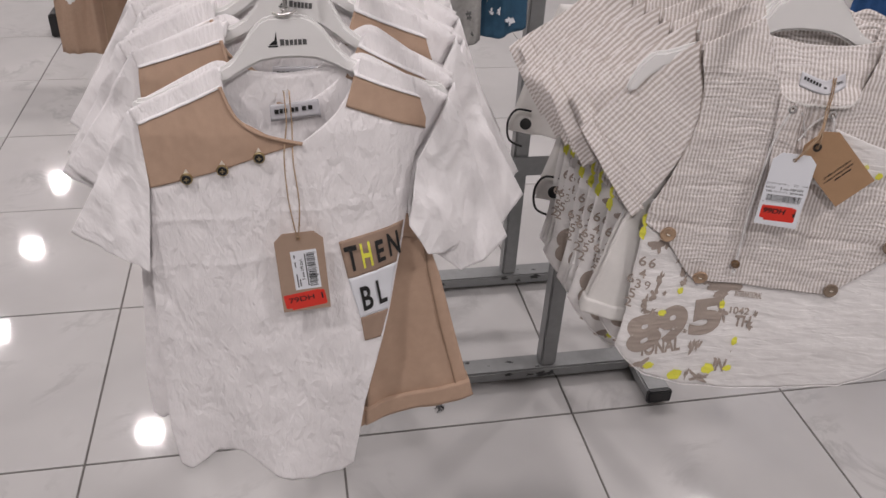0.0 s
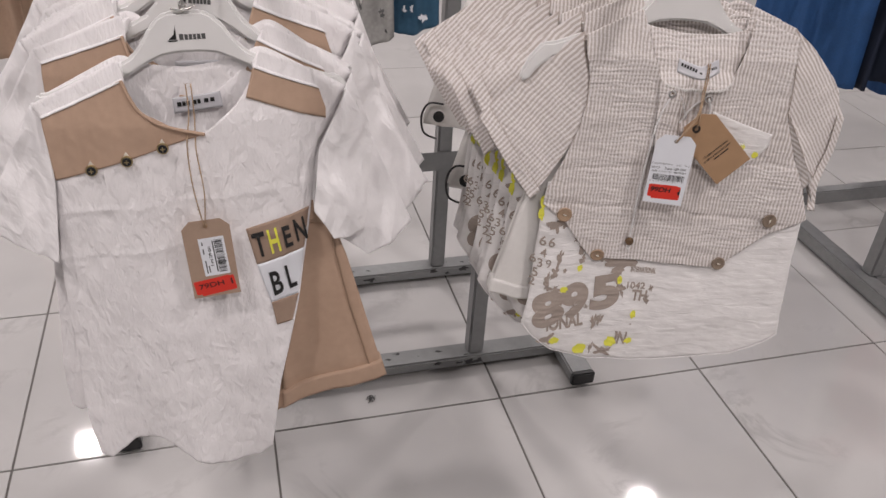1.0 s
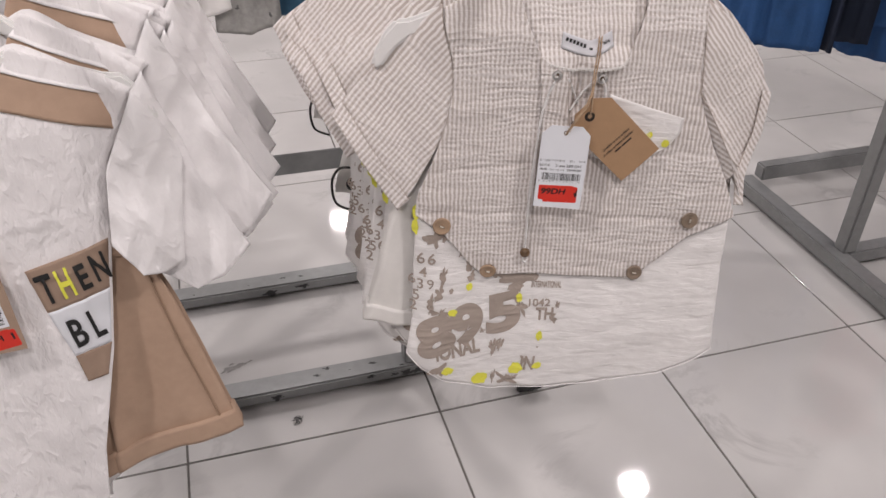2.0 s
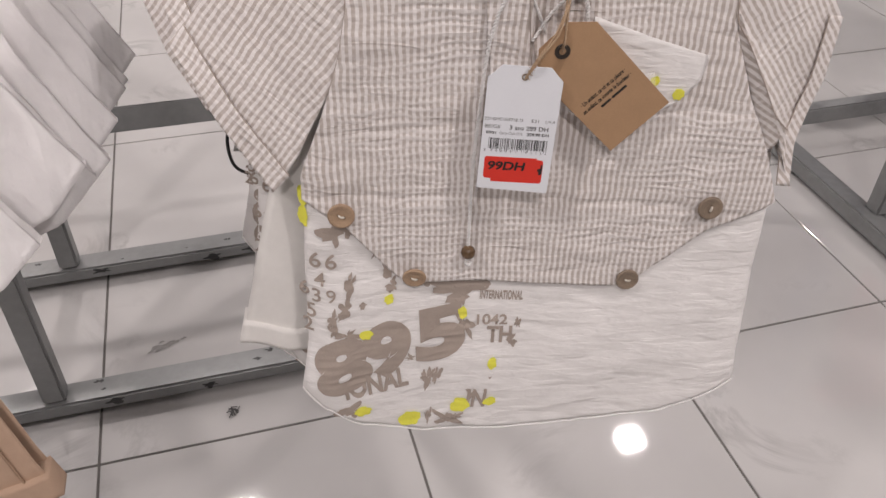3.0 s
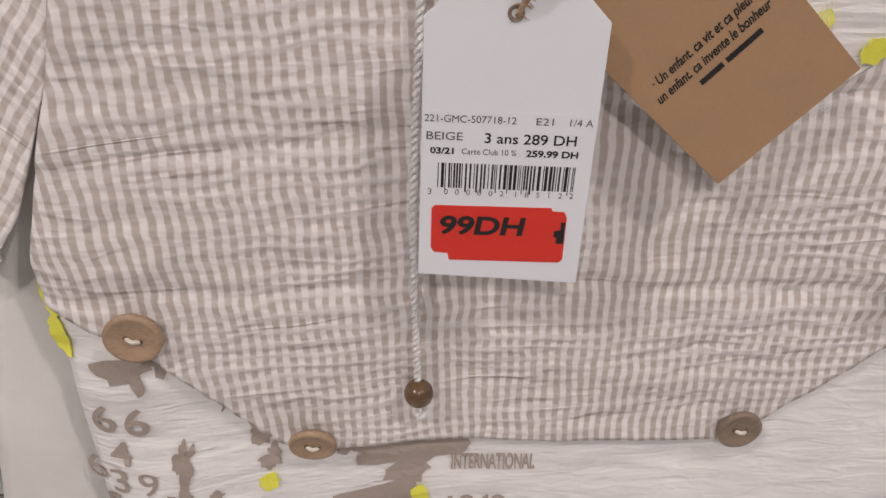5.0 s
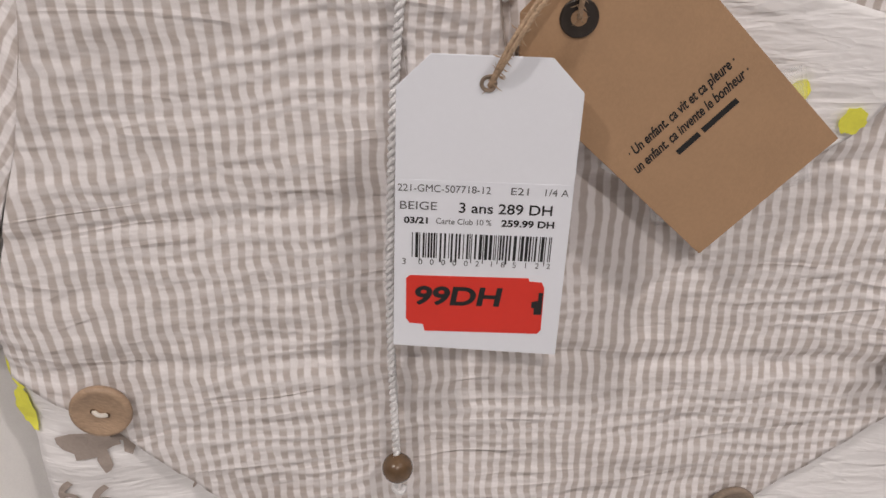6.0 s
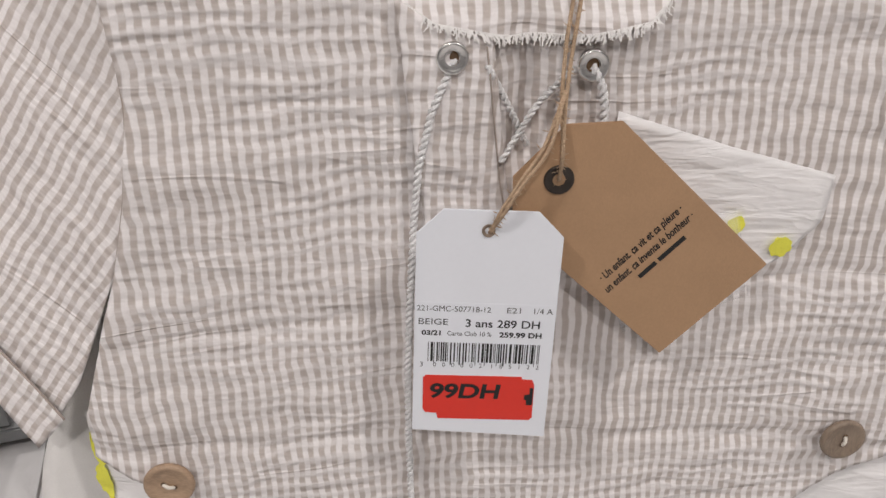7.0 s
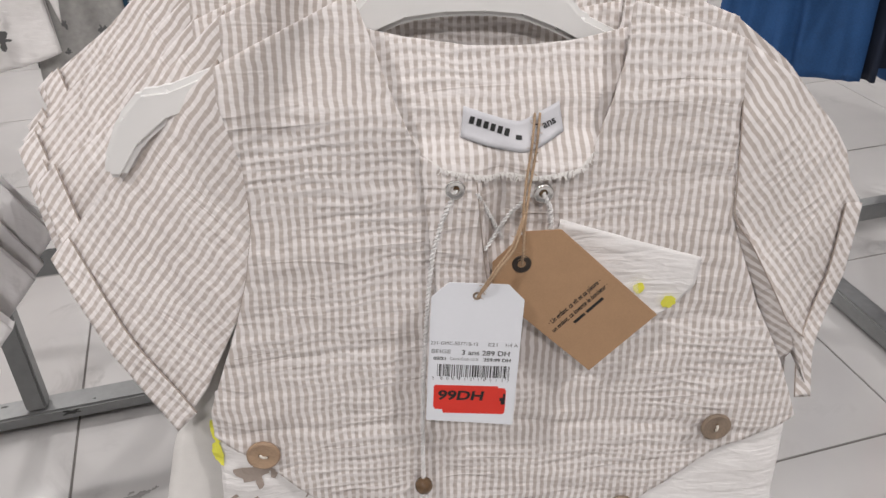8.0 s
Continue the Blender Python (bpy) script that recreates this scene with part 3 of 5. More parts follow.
def clothes_hanger(m, group, marked=True):
    """A flat white hanger; its top middle is the origin, and the hook rises to the arm."""
    t = thing("clothes_hanger", m, "white plastic children's clothes hanger with metal hook", "hanger", group)
    part("body", plate(HANGER_OUTLINE, 0.009, 0.0028), HANGER, t)
    part("hook", tube([(0, -0.004, 0.0045), (0, 0.03, 0.0045), (0, 0.072, 0.006), (0, 0.098, 0.012), (0, 0.113, 0.026), (0, 0.1065, 0.042), (0, 0.092, 0.049)], 0.0017, 8), CHROME, t, "bent steel wire hook")
    part("ferrule", tube([(0.0, 0.0005, 0.0045), (0.0, 0.006, 0.0045)], 0.005, 12), CHROME, t, "chrome ferrule")
    part("ferrule", tube([(-0.012, 0.0025, 0.006), (-0.004, 0.0012, 0.0105), (0.006, 0.003, 0.0105), (0.012, 0.0045, 0.006)], 0.0016, 8), CHROME, t, "chrome wire clip")
    if marked:
        boat = bpy.data.meshes.new("mark")
        boat.from_pydata([(-0.019, -0.0255, 0.0095), (-0.0105, -0.0255, 0.0095), (-0.0105, -0.013, 0.0095), (-0.013, -0.021, 0.0095), (-0.0205, -0.0262, 0.0095), (-0.0095, -0.0262, 0.0095), (-0.0105, -0.0275, 0.0095), (-0.0185, -0.0275, 0.0095)], [], [(0, 1, 2, 3), (7, 6, 5, 4)])
        part("mark", boat, INK, t, "small dark printed mark")
        bm = bmesh.new()
        for k, (x, w) in enumerate(((-0.0075, 0.0042), (-0.0022, 0.0034), (0.0022, 0.0034), (0.0066, 0.003), (0.0106, 0.0036), (0.0152, 0.004))):
            box(x, -0.0262, 0.0094, x + w, -0.0212 if k else -0.0206, 0.00945, 0, bm)
        part("mark", bm, GREY_INK, t, "printed wording shown as plain bars")
    return t


# ---- tags ----
def chamfered(w, h, c):
    return [(-w / 2 + c, 0), (w / 2 - c, 0), (w / 2, -c), (w / 2, -h), (-w / 2, -h), (-w / 2, -c)]


def line(t, body, size, x, y, mat=INK, bold=0.0, width=None, z=0.0009, shear=0.0, turn=0.0, name="text"):
    return part(name, text_mesh(body, size, bold, shear, width), mat, t, "", pose(x, y, z, 0, 0, turn))


def barcode(w, h, seed, z):
    rnd = random.Random(seed)
    bm = bmesh.new()
    x = -w / 2
    while x < w / 2:
        k = rnd.choice((0.00025, 0.00025, 0.0005, 0.0008))
        tall = 0.0012 if rnd.random() < 0.15 else 0
        box(x, -h / 2 - tall, z, min(x + k, w / 2), h / 2, z + 0.00004, 0, bm)
        x += k + rnd.choice((0.00025, 0.0004, 0.0007))
    return bm


def jagged_sticker(w, h, n=0):
    return [(-w / 2 + 0.001, h / 2), (w * 0.38, h / 2), (w * 0.39, h / 2 - 0.001), (w / 2 - 0.0008, h / 2 - 0.0012), (w / 2, h / 2 - 0.003), (w / 2, -h / 2 + 0.0012), (w / 2 - 0.001, -h / 2), (-w * 0.36, -h / 2),
            (-w * 0.375, -h / 2 + 0.0022), (-w / 2 + 0.001, -h / 2 + 0.0025), (-w / 2, -h / 2 + 0.004), (-w / 2, h / 2 - 0.001)]


def white_price_tag(m):
    t = thing("price_tag", m, "white card price tag with barcode and red 99DH sticker", "price tag", "tags on the garments")
    W, H = 0.0470, 0.0858
    card = part("card", plate([(x, y + (0.0014 if y < -0.08 and x < 0 else 0)) for x, y in chamfered(W, H, 0.0085)], 0.0007, 0.0002), PAPER, t)
    part("eyelet", disc(0.0022, 0.0009, 0.0012, 20, rim=0.0003), COCONUT_GREY, t, "small metal eyelet", pose(-0.0006, -0.0069, 0.0004))
    part("label", plate([(-0.0228, -0.0330), (0.0226, -0.0330), (0.0226, -0.0590), (-0.0228, -0.0590)], 0.00008), PAPER, t, "white printed sticker", pose(0, 0, 0.0007))
    line(t, "221-GMC-507718-12", 0.0029, -0.0105, -0.0352, GREY_INK, width=0.0245)
    line(t, "E21", 0.0029, 0.0094, -0.0352, GREY_INK, width=0.0046)
    line(t, "1/4 A", 0.0029, 0.0192, -0.0352, GREY_INK, width=0.0062)
    line(t, "BEIGE", 0.0033, -0.0172, -0.0402, GREY_INK, width=0.0098)
    line(t, "3 ans 289 DH", 0.0041, 0.0060, -0.0404, INK, 0.00004, width=0.0248)
    line(t, "03/21", 0.0025, -0.0178, -0.0445, INK, 0.00008, width=0.0064)
    line(t, "Carte Club 10 %", 0.0024, -0.0050, -0.0445, GREY_INK, width=0.0148)
    line(t, "259,99 DH", 0.0027, 0.0122, -0.0445, INK, 0.00008, width=0.0142)
    part("barcode", barcode(0.0385, 0.0075, 4, 0.00082), INK, t, "printed barcode", pose(0.0005, -0.0519, 0))["kind"] = "stuff"
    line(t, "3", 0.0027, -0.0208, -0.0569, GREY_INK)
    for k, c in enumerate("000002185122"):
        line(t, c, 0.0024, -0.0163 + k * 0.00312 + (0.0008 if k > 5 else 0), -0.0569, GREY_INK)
    st = part("sticker", plate(jagged_sticker(0.0385, 0.0178), 0.00015), RED, t, "red price sticker", pose(-0.0008, -0.0700, 0.0007, 0, 0, 0.6))
    line(st, "99DH", 0.0080, -0.0045, 0.0028, INK, 0.00025, width=0.0245, z=0.0003, shear=0.12)
    part("mark", plate([(0, -0.003), (0.0022, -0.003), (0.0022, 0.004), (0.001, 0.004), (0.001, 0.0015), (-0.0008, 0.001), (-0.0008, -0.0008), (0, -0.001)], 0.0001), INK, st, "black printed mark", pose(0.0168, 0.0005, 0.0002))
    return t


def kraft_quote_tag(m):
    t = thing("swing_tag", m, "brown kraft card swing tag with a printed French verse", "tag", "tags on the garments")
    part("card", plate(chamfered(0.0482, 0.0888, 0.0125), 0.0008, 0.0002), KRAFT, t)
    part("eyelet", disc(0.0050, 0.0011, 0.0021, 24, rim=0.0004), BRONZE, t, "dark bronze eyelet", pose(-0.0025, -0.0117, 0.0003))
    line(t, "\u00b7 Un enfant, \u00e7a vit et \u00e7a pleure \u00b7", 0.0042, 0.0, -0.0490, INK, 0.00010, width=0.0355, shear=0.3)
    line(t, "un enfant, \u00e7a invente le bonheur \u00b7", 0.0042, -0.0005, -0.0538, INK, 0.00010, width=0.0385, shear=0.3)
    bm = bmesh.new()
    for x, w in ((-0.0085, 0.0075), (0.0002, 0.0115)):
        box(x, -0.0595, 0.0009, x + w, -0.0578, 0.00096, 0, bm)
    part("text", bm, INK, t, "wording shown as plain bars")
    return t


def kraft_price_tag(m):
    t = thing("price_tag", m, "kraft card price tag with barcode sticker and red 79DH sticker", "price tag", "tags on the garments")
    part("card", plate(chamfered(0.0475, 0.089, 0.0085), 0.0008, 0.0002), KRAFT_PALE, t)
    part("eyelet", disc(0.0022, 0.0010, 0.0012, 20, rim=0.0003), KRAFT, t, "punched hole", pose(0, -0.0065, 0.0003))
    s = part("label", plate([(-0.0128, -0.022), (0.0128, -0.022), (0.0128, 0.022), (-0.0128, 0.022)], 0.00012), PAPER, t, "white printed sticker", pose(0.0035, -0.042, 0.0008, 0, 0, 1.5))
    part("barcode", barcode(0.038, 0.0078, 9, 0.0002), INK, s, "printed barcode", pose(0.0062, 0, 0, 0, 0, 90))["kind"] = "stuff"
    line(s, "5 ans 279 DH", 0.0036, -0.0035, 0.0005, INK, 0.00006, width=0.023, z=0.0003, turn=90)
    bm = bmesh.new()
    for x, y0, y1 in ((-0.0095, -0.019, -0.004), (-0.0095, 0.004, 0.010), (-0.0095, 0.014, 0.018), (-0.0070, -0.018, -0.010), (0.0008, -0.018, 0.018)):
        box(x - 0.0006, y0, 0.0002, x + 0.0006, y1, 0.00025, 0, bm)
    part("text", bm, GREY_INK, s, "wording shown as plain bars")
    st = part("sticker", plate(jagged_sticker(0.0415, 0.0185), 0.00015), RED, t, "red price sticker", pose(-0.0005, -0.0765, 0.0009, 0, 0, 6))
    line(st, "79DH", 0.0082, -0.0035, 0.0022, INK, 0.0001, width=0.0255, z=0.0003)
    part("mark", quad(0.0165, -0.002, 0.0182, 0.005), INK, st, "black printed mark", pose(0, 0, 0.0003))
    return t


# ---- beige striped shirt with the printed tee below ----
def vest_depth(u, v):
    s = abs(u - 0.015) / 0.165
    w = -0.012 + 0.014 * s * s - (0.006 if u > 0 else 0.010) * (max(0, s - 0.86) / 0.16) ** 2 - 0.007 * math.exp(-((u - 0.011) / 0.008) ** 2) * min(1, max(0, (v + 0.05) / 0.02))
    w -= 0.012 * max(0, v - 0.04) / 0.05
    for v0, tilt in ((-0.088, 0.02), (-0.148, -0.10)):
        w -= 0.0014 * math.exp(-((v - v0 - tilt * u - 0.004 * folds(u, 0.0, 30, 1, v0)) / 0.0028) ** 2)
    w += 0.0035 * folds(u, v, 14, 5, 3.1) + 0.0016 * folds(u, v, 22, 48, 1.7) + 0.0007 * crease(u, v, 36, 150, 5.2)
    return w


def back_depth(u, v):
    s = (u - 0.015) / 0.165
    return -0.062 + 0.023 * abs(s) ** 3 + 0.002 * folds(u, v, 20, 40, 8.8)


def tee_depth(u, v):
    w = vest_depth(u, v) - 0.0045 + 0.006 * min(1, max(0, -0.2 - v) / 0.1)
    w += min(1, max(0, -0.2 - v) / 0.05) * (0.003 * folds(u, v, 11, 6, 4.4) + 0.0006 * crease(u, v, 26, 130, 9.1))
    # the turned-up corner of the hem
    d = math.hypot(u + 0.158, v + 0.300)
    w += 0.010 * max(0, 1 - d / 0.035)
    return w


def art(x, y):
    """From the print's own layout to the cloth."""
    return (-0.14 + 3.55e-4 * (x - 480) - 7e-5 * (y - 640), -0.255 - 5.2e-4 * (y - 640) - 5.3e-5 * (x - 480))


VEST_TOP = [(-0.121, 0.066), (-0.058, 0.093), (-0.052, 0.077), (-0.043, 0.049), (-0.034, 0.027), (-0.0255, 0.0130), (-0.004, 0.0045), (0.027, 0.0035), (0.052, 0.010), (0.0565, 0.0215), (0.064, 0.043), (0.0705, 0.062), (0.0725, 0.086), (0.127, 0.067)]
BIB_TOP = [(-0.0555, 0.0755), (-0.0334, 0.0700), (-0.0038, 0.0650), (0.0236, 0.0640), (0.0485, 0.0655), (0.0750, 0.0700)]
BIB_LOW = [(-0.0275, 0.0165), (-0.0190, 0.0105), (0.0047, 0.0052), (0.0301, 0.0055), (0.0470, 0.0085), (0.0545, 0.0155)]


def bib_depth(u, v):
    """The inner facing of the neck: its frayed lip lies on the front, and it falls back towards the nape."""
    k = min(1, max(0, (v - 0.009) / 0.016))
    back = -0.013 - 0.019 * (v - 0.012) / 0.053 + 0.0016 * folds(u, v, 20, 60, 3.3) + 0.0009 * crease(u, v, 30, 90, 6.3)
    return (vest_depth(u, v) + 0.0042) * (1 - k) + back * k

VEST_LEFT = [(-0.121, 0.066), (-0.121, 0.051), (-0.114, 0.021), (-0.113, -0.008), (-0.119, -0.038), (-0.127, -0.063), (-0.149, -0.12), (-0.150, -0.138)]
VEST_RIGHT = [(0.127, 0.067), (0.125, 0.032), (0.131, -0.026), (0.150, -0.075), (0.170, -0.115), (0.187, -0.156)]
VEST_HEM = [(-0.150, -0.138), (-0.125, -0.155), (-0.092, -0.201), (-0.081, -0.212), (-0.033, -0.217), (0.03, -0.223), (0.088, -0.229), (0.101, -0.215), (0.142, -0.176), (0.187, -0.156)]


def shirt_button(parent, x, y, r, mat, turn, depth, lift=0.001, tilt=0):
    b = part("button", disc(r, 0.0026, 0, 30, rim=0.0007), mat, parent, "round coconut wood button", pose(x, y, depth(x, y) + lift, tilt, 0, turn))
    # two dark discs give the thread holes their shade as colour
    for s in (-1, 1):
        part("hole", disc(0.0010, 0.0003, 0, 10), BEAD_AND_HOLES, b, "dark disc for the shade in a thread hole", pose(s * 0.0021, 0, 0.0021))
    part("thread", tube([(-0.0021, 0, 0.0021), (0, 0, 0.0031), (0.0021, 0, 0.0021)], 0.0008, 6), THREAD, b)
    return b


def striped_shirt(m, raised=False):
    t = thing("striped_shirt", m, "beige striped seersucker boy's shirt over a printed white tee", "shirt", "beige shirts on the rack")
    part("back_panel", cloth(sheet([(-0.121, 0.066), (-0.058, 0.093), (-0.046, 0.076), (-0.02, 0.070), (0.01, 0.068), (0.045, 0.070), (0.0725, 0.086), (0.127, 0.067)],
                                   [(-0.150, -0.138), (-0.10, -0.2), (0.09, -0.21), (0.187, -0.156)], VEST_LEFT, VEST_RIGHT, 60, 60), back_depth, facing=1), SEERSUCKER, t)
    front = part("front_panel", cloth(sheet(VEST_TOP, VEST_HEM, VEST_LEFT, VEST_RIGHT, 130, 130), vest_depth, turn=-1.0), SEERSUCKER, t)
    part("placket", cloth(sheet([(-0.031, 0.0195), (-0.018, 0.0105), (-0.001, 0.0065)], [(-0.022, -0.085), (0.009, -0.085)], [(-0.031, 0.0195), (-0.026, -0.04), (-0.022, -0.085)], [(-0.001, 0.0065), (0.003, -0.04), (0.009, -0.085)], 16, 40),
                          lambda u, v: max(vest_depth(u, v), vest_depth(u - 0.012, v)) + 0.0030, turn=-4, shift=(0.0012, 0)), SEERSUCKER, t, "overlapping front edge")
    edge_of = lambda u, v: max(vest_depth(u, v), vest_depth(u - 0.012, v)) + 0.0034
    part("seam", tube([(u - 0.0022, v, edge_of(u, v)) for u, v in along([(-0.001, 0.004), (0.003, -0.04), (0.009, -0.085)], 20)], 0.00035, 6), PRINT, t, "stitched edge of the front")
    # the frayed edge of the neck
    bm = bmesh.new()
    rnd = random.Random(5)
    edge = along(BIB_LOW, 260)
    for u, v in edge:
        k = rnd.uniform(0.0016, 0.0042)
        a = rnd.uniform(-0.9, 0.9)
        p = Vector((u, v + 0.0012, bib_depth(u, v) + 0.0006))
        q = p + Vector((math.sin(a) * k, -math.cos(a) * k, 0.0006))
        s = Vector((0.00022, 0, 0))
        bm.faces.new([bm.verts.new(c) for c in (p - s, q - s, q + s, p + s)])
    part("frayed_edge", bm, FRAY, t, "frayed cream neck edge")
    # sleeves
    for side in ("near", "far"):
        if side == "near":
            tip, low, sh, pit = (-0.229, -0.044, -0.048), (-0.168, -0.131, 0.002), (-0.121, 0.066, -0.014), (-0.127, -0.063, 0.002)
            if raised:
                tip, low = (-0.236, -0.034, -0.046), (-0.190, -0.108, 0.0)
            arm = [sh, (-0.121, 0.051, -0.008), (-0.114, 0.021, 0.001), (-0.113, -0.008, 0.003), (-0.119, -0.038, 0.004), pit]
            topl = [tip, (-0.180, 0.008, -0.041), (-0.145, 0.042, -0.032), sh]
            lowl = [low, (-0.157, -0.088, 0.002) if raised else (-0.150, -0.108, 0.002), pit]
            heml = [tip, (-0.213, -0.073, -0.014) if raised else (-0.198, -0.090, -0.014), low]
            net = sheet(topl, lowl, heml, arm, 60, 60)
            grain = -39
            inner = [(u + 0.012, v + 0.012, w + 0.002) for u, v, w in heml]
            cuff = sheet([tip, inner[0]], [low, inner[-1]], heml, inner, 10, 50)
        else:
            tip, low, sh, pit = (0.2113, -0.0281, -0.018), (0.1960, -0.145, -0.004), (0.127, 0.067, -0.010), (0.1800, -0.098, 0.006)
            arm = [sh, (0.1265, 0.0348, 0.0), (0.1286, -0.0063, 0.003), (0.1295, -0.0228, 0.004), (0.1422, -0.0399, 0.006), (0.1558, -0.0647, 0.008), (0.1678, -0.0872, 0.008), pit]
            topl = [sh, (0.160, 0.0435, -0.014), (0.1849, 0.0194, -0.018), (0.198, 0.0018, -0.019), (0.2024, -0.0144, -0.019), tip]
            lowl = [pit, (0.1840, -0.122, 0.003), low]
            heml = [tip, (0.2079, -0.0698, -0.012), (0.1940, -0.1143, -0.006), low]
            net = sheet(topl, lowl, arm, heml, 50, 60)
            grain = 38
            inner = [(u - 0.011, v + 0.002, w + 0.002) for u, v, w in heml]
            cuff = sheet([inner[0], tip], [inner[-1], low], inner, heml, 10, 50)
            under = sheet([(0.1285, -0.018, 0.002), (0.1310, -0.0185, 0.005)], [(0.1660, -0.122, -0.002), (0.1760, -0.112, 0.002), pit], [(0.1285, -0.018, 0.002), (0.1420, -0.0529, 0.002), (0.1550, -0.0822, 0.001), (0.1660, -0.122, -0.002)], [(0.1310, -0.0185, 0.005)] + arm[4:], 16, 40)
        level = -0.008 if side == "near" else -0.006
        relief = lambda u, v, level=level: level + 0.005 * folds(u, v, 26, 12, 6.6) + 0.0012 * folds(u, v, 60, 34, 2.9)
        sleeve = part("sleeve", cloth(net, relief, turn=grain), SLEEVE, t)
        if side == "far":
            part("sleeve_fold", cloth(under, relief, turn=58), SLEEVE, sleeve, "turned-under fold of the sleeve")
        back = net.copy()
        mid = np.abs(np.linspace(-1, 1, net.shape[0]))[:, None]
        back[:, :, 2] -= 0.026 * (1 - mid ** 4)
        part("sleeve_back", cloth(back, relief, turn=grain, facing=1), SLEEVE, sleeve)
        part("cuff", cloth(cuff, lambda u, v: relief(u, v) + 0.0026, turn=grain, shift=(0.002, 0)), SLEEVE, sleeve, "folded stitched cuff")
        seam = cuff[:, -1] if side == "near" else cuff[:, 0]
        part("seam", tube([(u, v, w + relief(u, v) + 0.0022) for u, v, w in seam[::5]], 0.00045, 6), PRINT, sleeve, "stitched cuff seam")
        part("seam", tube([(u, v, w + relief(u, v) + 0.0012) for u, v, w in (net[:, -1] if side == "near" else net[:, 0])[::6]], 0.0004, 6), PRINT, sleeve, "armhole seam")
    # woven label
    lab = sheet([(-0.008, 0.039), (0.012, 0.032), (0.020, 0.030), (0.039, 0.039)], [(-0.010, 0.025), (0.012, 0.0175), (0.021, 0.0165), (0.041, 0.025)], [(-0.008, 0.039), (-0.010, 0.025)], [(0.039, 0.039), (0.041, 0.025)], 24, 6)
    part("facing", cloth(sheet(BIB_TOP, BIB_LOW, [(-0.0555, 0.0755), (-0.050, 0.048), (-0.040, 0.030), (-0.0275, 0.0165)], [(0.0750, 0.0700), (0.0715, 0.050), (0.062, 0.027), (0.0545, 0.0155)], 70, 50), bib_depth), SEERSUCKER, t, "inner neck facing with a frayed edge")
    on_label = lambda u, v: bib_depth(u, v) + 0.0014 - 0.0025 * math.exp(-((u - 0.020) / 0.008) ** 2) * 0.4
    label = part("label", cloth(lab, on_label, thick=0.0003), SATIN, t, "grey satin neck label")
    bars = [(quad(-0.0012, -0.0017, 0.0012, 0.0017), pose(-0.0042 + k * 0.0034, 0.0326 - k * 0.0013, 0, 0, 0, -17)) for k in range(6)]
    bars += [(quad(-0.0015, -0.0009, 0.0015, 0.0009), pose(0.0185, 0.0235, 0, 0, 0, -8))]
    words = bpy.data.meshes.new("mark")
    bm = joined(bars)
    bm.to_mesh(words)
    bm.free()
    part("mark", laid_on(words, on_label, 0.0005), INK, label, "printed wording shown as plain bars")
    part("text", laid_on(text_mesh("3 ans", 0.0052, 0.00008), on_label, 0.0005, (0.0318, 0.0290), 22), INK, label)
    # laced eyelets, cord and bead
    for x, y in ((-0.0140, 0.0010), (0.0298, -0.0032)):
        part("eyelet", disc(0.0052, 0.0022, 0.0024, 24, rim=0.0005), CHROME, t, "nickel eyelet", pose(x, y, vest_depth(x, y) + 0.0028))
        # a dark disc closes the eyelet, coloured like the shade within
        part("eyelet_shade", disc(0.0022, 0.0004, 0, 16), BEAD_AND_HOLES, t, "dark disc for the shade in the eyelet", pose(x, y, vest_depth(x, y) + 0.0030))
    z = lambda u, v, k=0.004: (u, v, vest_depth(u, v) + k)
    part("cord", braid([z(-0.0135, 0.0005, 0.003), z(-0.0145, -0.003, 0.005), z(-0.0215, -0.014), z(-0.0265, -0.03), z(-0.028, -0.05), z(-0.031, -0.08), z(-0.034, -0.12), z(-0.035, -0.16), z(-0.0352, -0.186)], 0.0013), CORD, t, "silver braided cord")
    part("cord", braid([z(0.0298, -0.0035, 0.003), z(0.0312, -0.006, 0.005), z(0.0338, -0.011), z(0.0345, -0.022), z(0.034, -0.04)], 0.0014), CORD, t, "silver braided cord")
    part("cord", braid([z(-0.003, -0.002), z(0.003, -0.014, 0.003), z(0.011, -0.031, 0.003)], 0.0011), CORD, t, "silver braided cord")
    part("cord", braid([z(0.024, -0.004), z(0.014, -0.016, 0.0045), z(0.001, -0.034, 0.0045)], 0.0011), CORD, t, "silver braided cord")
    bead = bmesh.new()
    bmesh.ops.create_uvsphere(bead, u_segments=18, v_segments=12, radius=0.0053)
    for f in bead.faces:
        f.smooth = True
    part("bead", bead, BEAD_AND_HOLES, t, "dark polished wooden cord bead", pose(*z(-0.0352, -0.1885, 0.0055)))
    part("cord", tube([z(-0.0352, -0.194), z(-0.0368, -0.198, 0.005), z(-0.0345, -0.1995, 0.006), z(-0.0332, -0.1975, 0.005)], 0.0012, 8), CORD, t, "knotted cord end")
    shirt_button(t, -0.124, -0.149, 0.0094, COCONUT, -25, vest_depth, 0.0015)
    shirt_button(t, -0.0745, -0.2065, 0.0088, COCONUT, -18, vest_depth, 0.003, 14)
    shirt_button(t, 0.087, -0.2205, 0.0088, COCONUT_GREY, -12, vest_depth, 0.0025)
    shirt_button(t, 0.137, -0.1565, 0.0092, COCONUT_GREY, 80, vest_depth, 0.0025)
